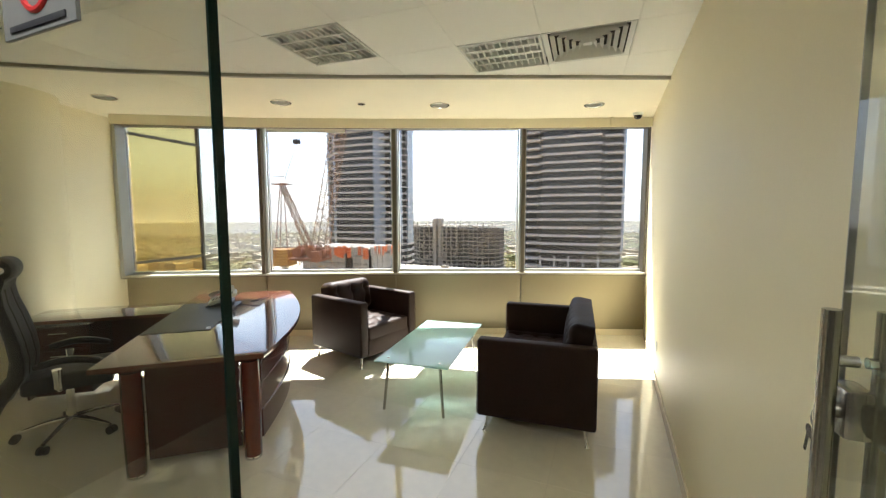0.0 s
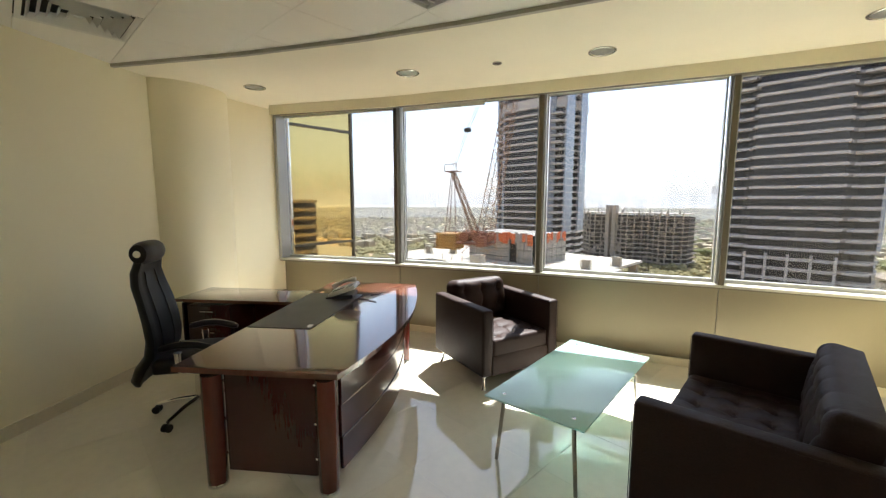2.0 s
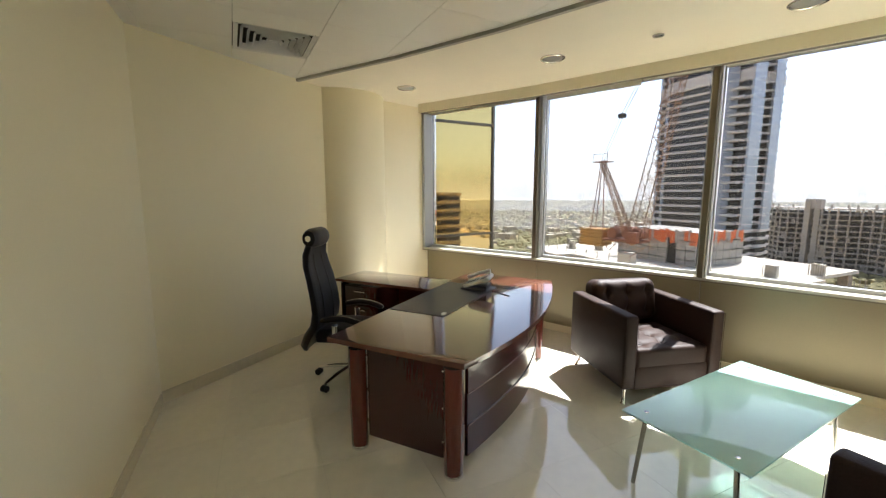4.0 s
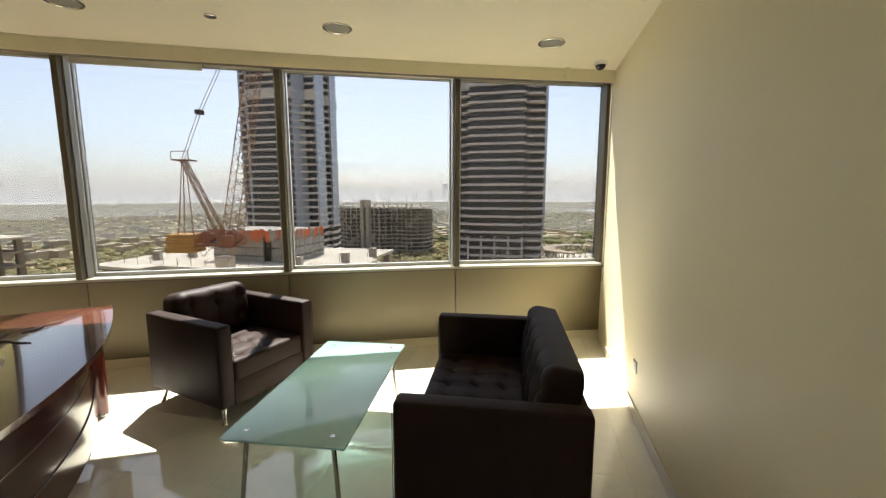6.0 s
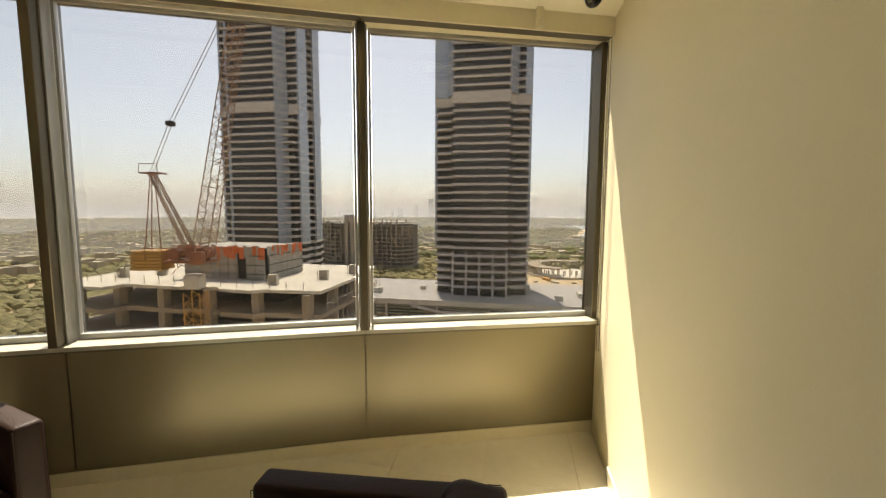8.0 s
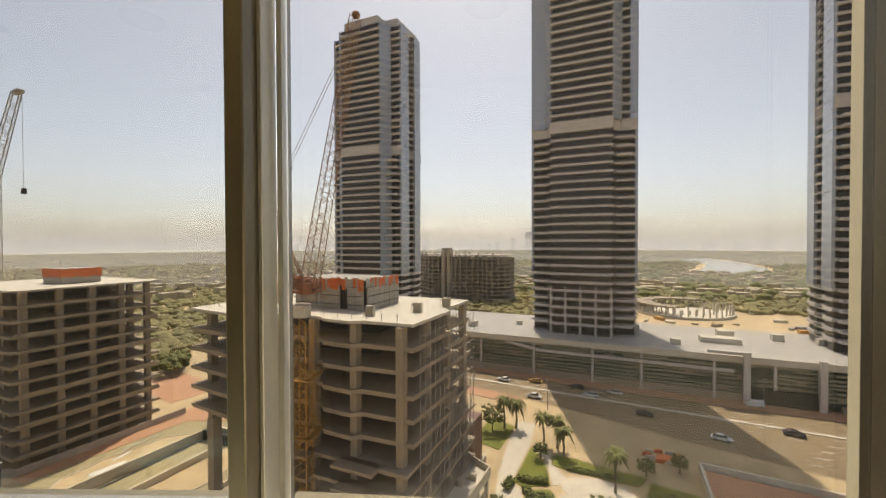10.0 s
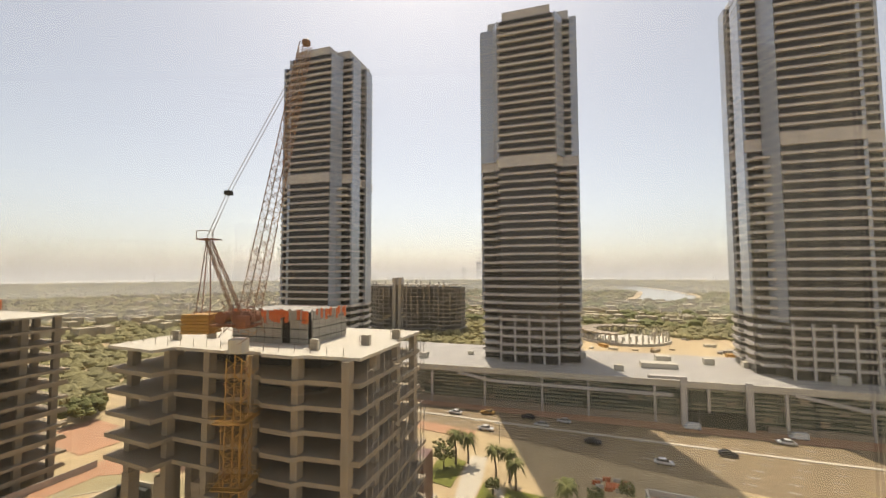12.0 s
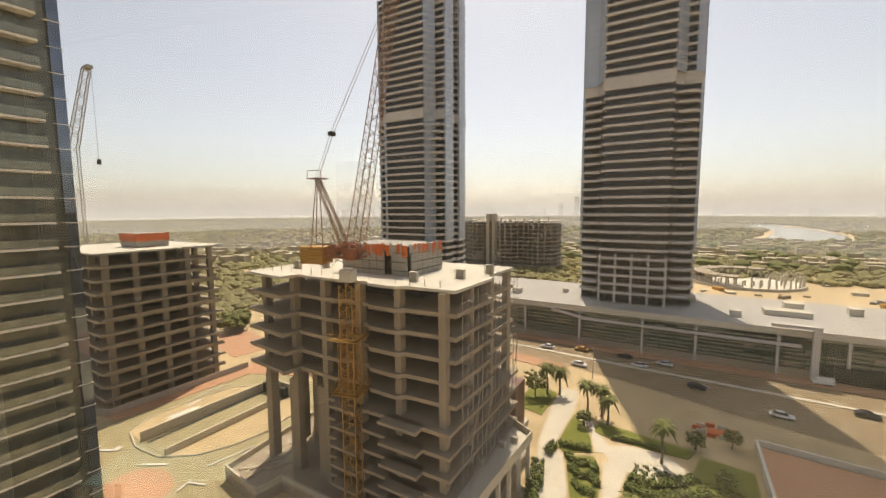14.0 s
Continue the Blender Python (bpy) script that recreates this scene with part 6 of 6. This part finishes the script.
for k in range(70):
    a = radians(-30 + 85 * sky_line.random())
    dist = 2700 + 300 * sky_line.random()
    peak = math.exp(-((math.degrees(a) - 10) / 6) ** 2)
    w, h = 14 + 24 * sky_line.random(), 34 + 14 * sky_line.random() + (10 + 95 * sky_line.random() ** 2) * peak
    x, y = -math.sin(a) * dist, math.cos(a) * dist
    i = len(verts)
    verts += [(x + sx * w / 2, y + sy * 10, G + z) for z in (0, h) for sx, sy in ((-1, -1), (1, -1), (1, 1), (-1, 1))]
    faces += [(i, i + 1, i + 5, i + 4), (i + 1, i + 2, i + 6, i + 5), (i + 2, i + 3, i + 7, i + 6), (i + 3, i, i + 4, i + 7), (i + 4, i + 5, i + 6, i + 7)]
me = bpy.data.meshes.new("skyline")
me.from_pydata(verts, [], faces)
me.materials.append(M_FAR)
tagged(new("skyline", me), "hazy far city skyline on the horizon", "skyline", kind="stuff")


def palm(x, y, h, seed):
    rnd = random.Random(seed)
    t = thing("palm_tree", pose(x, y, G), "date palm with drooping green fronds in the park", "palm tree", "park palms")
    part("trunk", a_tube([(0.05 * k * math.sin(k), 0, h * k / 6) for k in range(7)], [0.32, 0.26, 0.24, 0.23, 0.23, 0.24, 0.28], 9), M_BARK, t)
    bm = bmesh.new()
    for k in range(30):
        a, lift = math.tau * k / 30 + rnd.uniform(-0.15, 0.15), rnd.uniform(-0.2, 1.1)
        length = rnd.uniform(2.4, 3.3)
        prev = None
        for q in range(6):
            s = q / 5
            rr = length * s * (1 - 0.15 * s)
            z = h + length * (lift * s - 0.95 * s * s)
            wd = 0.34 * math.sin(math.pi * min(1, 0.12 + 0.88 * s)) + 0.03
            c, sn = math.cos(a), math.sin(a)
            pair = (bm.verts.new((rr * c - wd * sn, rr * sn + wd * c, z - 0.12)), bm.verts.new((rr * c, rr * sn, z)), bm.verts.new((rr * c + wd * sn, rr * sn - wd * c, z - 0.12)))
            if prev:
                bm.faces.new((prev[0], prev[1], pair[1], pair[0]))
                bm.faces.new((prev[1], prev[2], pair[2], pair[1]))
            prev = pair
    part("crown", bm, M_LEAF, t, "crown of drooping fronds")
    return t


for k, (x, y, h) in enumerate(((-1.7, 86.5, 7.5), (-17.4, 99, 7.0), (-14.3, 99.3, 6.5), (-28.3, 104.2, 7.5), (-12.5, 96.0, 6.0), (-25.5, 105.5, 6.5), (-4.5, 63, 6.5))):
    palm(x, y, h, k)


def leafy(name, x, y, h, spread, seed, label, trunk=True):
    rnd = random.Random(seed)
    t = thing(name, pose(x, y, G), label, "tree" if trunk else "hedge", "park planting")
    if trunk:
        bm = bmesh.new()
        tube(bm, [(0, 0, 0), (0.1, 0, h * 0.35), (0.15, 0.1, h * 0.6)], [0.22, 0.16, 0.1], 7)
        for k in range(4):
            a = math.tau * k / 4 + 0.4
            tube(bm, [(0.1, 0, h * 0.35), (spread * 0.35 * math.cos(a), spread * 0.35 * math.sin(a), h * 0.7)], [0.1, 0.04], 5)
        part("trunk", bm, M_BARK, t)
    rows = []
    for k in range(90):
        a, q = math.tau * rnd.random(), math.sqrt(rnd.random())
        z = h * (0.45 + 0.5 * rnd.random()) if trunk else h * (0.3 + 0.5 * rnd.random())
        rows.append((spread * q * math.cos(a), spread * q * math.sin(a), z, spread * rnd.uniform(0.12, 0.24), spread * rnd.uniform(0.10, 0.2)))
    ob = fast_tufts("crown", rows, M_LEAF, "", "")
    for key in ("label", "category", "kind"):
        if key in ob:
            del ob[key]
    ob.parent = t
    return t


for k, (x, y, h, s) in enumerate(((-30.5, 101, 6.5, 2.6), (3.9, 95, 3.2, 1.8), (10.2, 98.8, 3.6, 1.6), (-17, 93, 3.5, 1.5), (-153, 98, 5.5, 6.5), (-160, 104, 5.0, 5.0), (8.0, 84, 3.0, 1.6), (150, 300, 9, 9), (158, 296, 8, 8))):
    leafy("broadleaf_tree", x, y, h, s, k + 20, "rounded green broadleaf tree")
def hedge_row(points, width, height, seed):
    """Clipped hedge along a bent line: many small leaf tufts packed in its box."""
    rnd = random.Random(seed)
    x0, y0 = points[0]
    t = thing("hedge", pose(x0, y0, G), "clipped dark green hedge winding through the lawn", "hedge", "park hedges")
    rows = []
    for (ax, ay), (bx, by) in zip(points, points[1:]):
        length = math.hypot(bx - ax, by - ay)
        nx, ny = -(by - ay) / length, (bx - ax) / length
        for k in range(int(length * 26)):
            f, w = rnd.random(), rnd.uniform(-0.5, 0.5) * width
            rows.append((ax + (bx - ax) * f + nx * w - x0, ay + (by - ay) * f + ny * w - y0, height * rnd.uniform(0.25, 0.9), rnd.uniform(0.16, 0.34), rnd.uniform(0.14, 0.28)))
    ob = fast_tufts("foliage", rows, M_HEDGE, "", "")
    for key in ("label", "category", "kind"):
        if key in ob:
            del ob[key]
    ob.parent = t
    return t


for k, (pts, w, h) in enumerate((
        ([(-17.6, 80.4), (-15.6, 78.4), (-13.0, 79.6), (-11.8, 77.4)], 1.5, 1.1),
        ([(-16.2, 77.0), (-14.4, 75.0), (-12.2, 76.2), (-11.0, 73.6)], 1.4, 1.1),
        ([(-14.6, 73.0), (-13.0, 71.2), (-11.0, 71.6)], 1.3, 1.0),
        ([(-19.8, 83.0), (-14.0, 84.4)], 1.6, 1.1),
        ([(-11.2, 90.9), (-6.0, 91.3), (-1.0, 90.9)], 1.0, 0.9),
        ([(-6.4, 79.2), (-3.2, 78.6), (0.8, 80.8), (3.6, 84.2)], 1.8, 1.1),
        ([(-6.8, 76.0), (-2.4, 75.6), (2.0, 78.2), (6.0, 81.0)], 1.6, 1.0),
        ([(-6.6, 72.6), (-1.0, 72.6), (4.4, 75.6), (9.6, 79.8)], 1.6, 1.0),
        ([(-21.6, 74.6), (-20.4, 70.4), (-19.6, 64.0)], 2.2, 1.9),
        ([(-20.6, 82.6), (-21.0, 78.4)], 1.6, 1.4),
        ([(16.0, 103.2), (21.0, 103.0)], 1.4, 1.0),
        ([(25.4, 102.8), (28.6, 102.4)], 1.2, 0.8))):
    hedge_row(pts, w, h, k + 60)
flowers = random.Random(77)
rows = [(flowers.uniform(-6, 11), flowers.uniform(64, 84), G + 0.25, flowers.uniform(0.15, 0.4), flowers.uniform(0.15, 0.3)) for k in range(900)]
fast_tufts("lawn_shrubs", rows, M_LEAF, "low yellow-green shrubs over the lawn", "shrubs")


# ---- cars ----
def car(x, y, rz, paint, label, van=False):
    t = thing("van" if van else "car", pose(x, y, G + 0.03, 0, 0, rz), label, "van" if van else "car", "road traffic")
    lo = [(-2.2, 0.35), (2.2, 0.35), (2.25, 0.75), (1.5, 0.92), (-1.7, 0.98), (-2.25, 0.8)]
    hi = [(-1.75, 0.95), (1.25, 0.92), (0.55, 1.45), (-1.1, 1.45)] if not van else [(-2.2, 0.9), (1.7, 0.9), (1.2, 1.95), (-2.2, 2.0)]
    for nm, ring, w, mm in (("body", lo, 0.9, paint), ("cabin", hi, 0.78, M_CARD if not van else paint)):
        bm = bmesh.new()
        prism(bm, ring, -w, w)
        moved(bm, pose(0, 0, 0, 90, 0, 0))
        bmesh.ops.bevel(bm, geom=bm.edges[:], offset=0.06, segments=1, affect="EDGES")
        part(nm, bm, mm, t)
    if not van:
        part("roof_panel", a_box((-0.28, 0, 1.46), (1.6, 1.42, 0.05), 0.02, 1), paint, t)
    for sx in (-1.35, 1.35):
        for sy in (-0.85, 0.85):
            part("wheel", a_tube([(sx, sy - 0.1, 0.32), (sx, sy + 0.1, 0.32)], 0.32, 12), M_TYRE, t)
    return t


for k, (x, y, c) in enumerate(((21.2, 119, 0), (-9.5, 136, 0), (-2.8, 141, 0), (-14.1, 141.4, 1), (-25.3, 122.9 + 5, 0), (38, 128.8, 1), (56, 141.6, 0), (84, 141.0, 1), (5, 127, 1), (70, 124, 0), (-38, 139, 0))):
    car(x, y, -6 if y < 132 else 176, M_CARW if c == 0 else M_CARD, ("white" if c == 0 else "dark") + " saloon car on the wide road")
car(-27.6, 141.8, 178, M_YEL, "yellow taxi on the wide road")
car(34.4, 146.5, 180, M_CARW, "white delivery van by the podium", True)
car(61, 146.5, 180, M_CARW, "white delivery van by the podium", True)

# gold mirror-glass wing wall outside the first window
fin = thing("gold_glass_fin", pose(-6.30, 2.28, 0, 0, 0, 94.5), "gold mirror glass wall panel outside the window", "glass panel")
for z0, z1 in ((-1.0, 1.02), (1.06, 2.80), (2.84, 4.6)):
    part("pane", a_box((0.52, 0, (z0 + z1) / 2), (1.04, 0.02, z1 - z0)), M_GOLD, fin, "gold reflective pane")
for z in (1.04, 2.82):
    part("rail", a_box((0.52, -0.012, z), (1.06, 0.045, 0.04)), M_FRAME, fin, "dark frame rail")
part("edge_post", a_box((1.06, -0.005, 1.8), (0.04, 0.06, 5.6)), M_FRAME, fin, "dark edge post")

# banded block beside the road, seen only in the gold panel
side = thing("banded_block", pose(127, 78.5, G), "beige banded office block mirrored in the gold panel", "building")
part("body", a_box((0, 0, 24.0), (23, 23, 48.0)), M_TGLASS, side, "dark glass body")
for k in range(16):
    part("floor_band", a_box((0, 0, 1.6 + 3.05 * k), (24, 24, 1.1), 0.1, 1), M_CONC, side)
part("roof_house", a_box((3, 3, 49.0), (8, 8, 2.4), 0.1, 1), M_CONC, side)

# red barrier works on the sand lot
works = thing("road_barriers", pose(8, 104, G), "red and white plastic barriers round roadworks", "barrier")
for k in range(10):
    a = math.tau * k / 10
    part("barrier", a_box((3.6 * math.cos(a), 2.4 * math.sin(a), 0.45), (1.7, 0.4, 0.9), 0.08, 1), M_NET if k % 2 else M_CONC_PALE, works)
part("pit_cover", a_box((0, 0, 0.2), (3.0, 2.2, 0.4), 0.05, 1), M_NET, works)
for x, y in ((36, 144.6), (85, 112), (-20, 120)):
    lp = thing("street_lamp", pose(x, y, G), "slim grey street lamp beside the road", "street lamp", "street lamps")
    part("pole", a_tube([(0, 0, 0), (0, 0, 9)], [0.12, 0.07], 8), M_FORM, lp)
    part("arm", a_tube([(0, 0, 9), (0, -1.6, 9.3)], 0.05, 6), M_FORM, lp)
    part("lamp_head", a_box((0, -1.9, 9.3), (0.3, 0.8, 0.12), 0.03, 1), M_FORM, lp)
# brown-fronted annex beside the concrete block
annex = thing("site_annex", pose(-27, 61, G), "low pale annex with an open roof terrace beside the site", "building")
part("back_wall", a_box((-2.6, 1.0, 3.7), (3.0, 24.0, 7.4)), M_CONC, annex)
part("terrace_slab", a_prism([(-4.4, -12.0), (4.4, -12.0), (5.6, 9.4), (-1.6, 13.4), (-4.4, 13.4)], 7.2, 7.8), M_CONC_PALE, annex, "pale roof terrace")
bm = bmesh.new()
for p, q in (((4.4, -12.0), (5.6, 9.4)), ((5.6, 9.4), (-1.6, 13.4))):
    wall_between(bm, p, q, 7.8, 8.9, 0.25, 1)
part("terrace_parapet", bm, M_KERB, annex, "pale terrace parapet")
for k in range(6):
    part("column", a_box((4.1 + 0.2 * k, -11.4 + 4.0 * k, 3.6), (0.6, 0.6, 7.2)), M_CONC_PALE, annex)
for x, y in ((2.2, 4.0), (3.4, 6.4), (1.0, -2.0)):
    part("roof_unit", a_box((x, y, 8.3), (1.1, 0.9, 1.0), 0.05, 1), M_KERB, annex, "pale roof unit")
part("brown_front", a_box((-4.0, 23.0, 6.0), (5.0, 6.0, 9.5), 0.1, 1), M_BROWN, annex, "brown clad front")
part("brown_base", a_box((-4.0, 23.0, 0.65), (6.4, 7.4, 1.3), 0.05, 1), M_KERB, annex, "pale stair base")

# glowing sheet far out behind the plain, painted as horizon haze
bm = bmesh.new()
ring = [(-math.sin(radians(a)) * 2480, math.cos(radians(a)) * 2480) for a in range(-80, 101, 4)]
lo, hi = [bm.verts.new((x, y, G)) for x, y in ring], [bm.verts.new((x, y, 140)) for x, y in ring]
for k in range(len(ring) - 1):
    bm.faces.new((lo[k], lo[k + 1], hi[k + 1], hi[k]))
structure("backdrop", bm, M_HAZE, "glowing sheet painted as horizon haze", "backdrop")

# thinner painted haze over the plain, on two glowing sheets
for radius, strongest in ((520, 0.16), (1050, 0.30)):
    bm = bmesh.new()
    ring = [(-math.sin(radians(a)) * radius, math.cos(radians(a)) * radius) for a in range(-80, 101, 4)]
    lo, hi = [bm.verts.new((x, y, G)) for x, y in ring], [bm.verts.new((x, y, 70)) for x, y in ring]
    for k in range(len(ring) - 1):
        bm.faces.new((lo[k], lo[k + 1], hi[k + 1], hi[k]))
    structure("backdrop_haze", bm, haze_mat("painted thin haze", -46.0, 45.0, (0.86, 0.82, 0.75), strongest), "thin glowing sheet painted as haze over the plain", "backdrop")

# crane far behind the glass tower
far_crane = thing("far_tower_crane", pose(-150, 52, G), "grey tower crane far off over the roofs", "crane")
part("mast", lattice(bmesh.new(), (0, 0, 0), (0, 0, 66), 2.0, 2.0, 22, 0.10, (0, 1, 0)), M_FORM, far_crane)
part("jib", lattice(bmesh.new(), (0, 0, 66), (6, 2.5, 87), 2.2, 1.6, 12, 0.12, (0, 1, 0)), M_FORM, far_crane)
part("jib_head", a_box((6.6, 2.6, 87.2), (3.0, 1.5, 1.0), 0.1, 1), M_FORM, far_crane)
part("hoist_rope", a_tube([(8.0, 2.8, 87), (8.0, 2.8, 62)], 0.05, 4), M_FORM, far_crane)
part("hook_block", a_box((8.0, 2.8, 61.5), (0.9, 0.9, 1.4), 0.1, 1), M_TYRE, far_crane)

bm = bmesh.new()
for k in range(13):
    box(bm, (43.5 + 1.15 * k, 102.3, G + 0.04), (0.6, 3.4, 0.012))
structure("zebra_crossing", bm, M_LINE, "white zebra crossing stripes", "marking")

# ---- floor tiles, last ----
tile_meshes = {}
for i in range(-11, 2):
    for j in range(-2, 9):
        x0, y0, g = 0.10 + 0.6 * i, 0.02 + 0.6 * j, 0.0007
        ring = clip([(x0 + g, y0 + g), (x0 + 0.6 - g, y0 + g), (x0 + 0.6 - g, y0 + 0.6 - g), (x0 + g, y0 + 0.6 - g)], ROOM)
        if len(ring) < 3:
            continue
        whole = len(ring) == 4 and all(abs(abs(a[0] - b[0]) + abs(a[1] - b[1]) - 0.5986) < 1e-3 for a, b in zip(ring, ring[1:]))
        if whole and "tile" in tile_meshes:
            ob = new("tile", tile_meshes["tile"])
        else:
            bm = a_prism([(x - x0, y - y0) for x, y in ring], -0.006, 0.0)
            ob = link("tile", bm, M_TILE, smooth=False)
            if whole:
                tile_meshes["tile"] = ob.data
        ob.location = (x0, y0, 0)
        ob.parent = floor
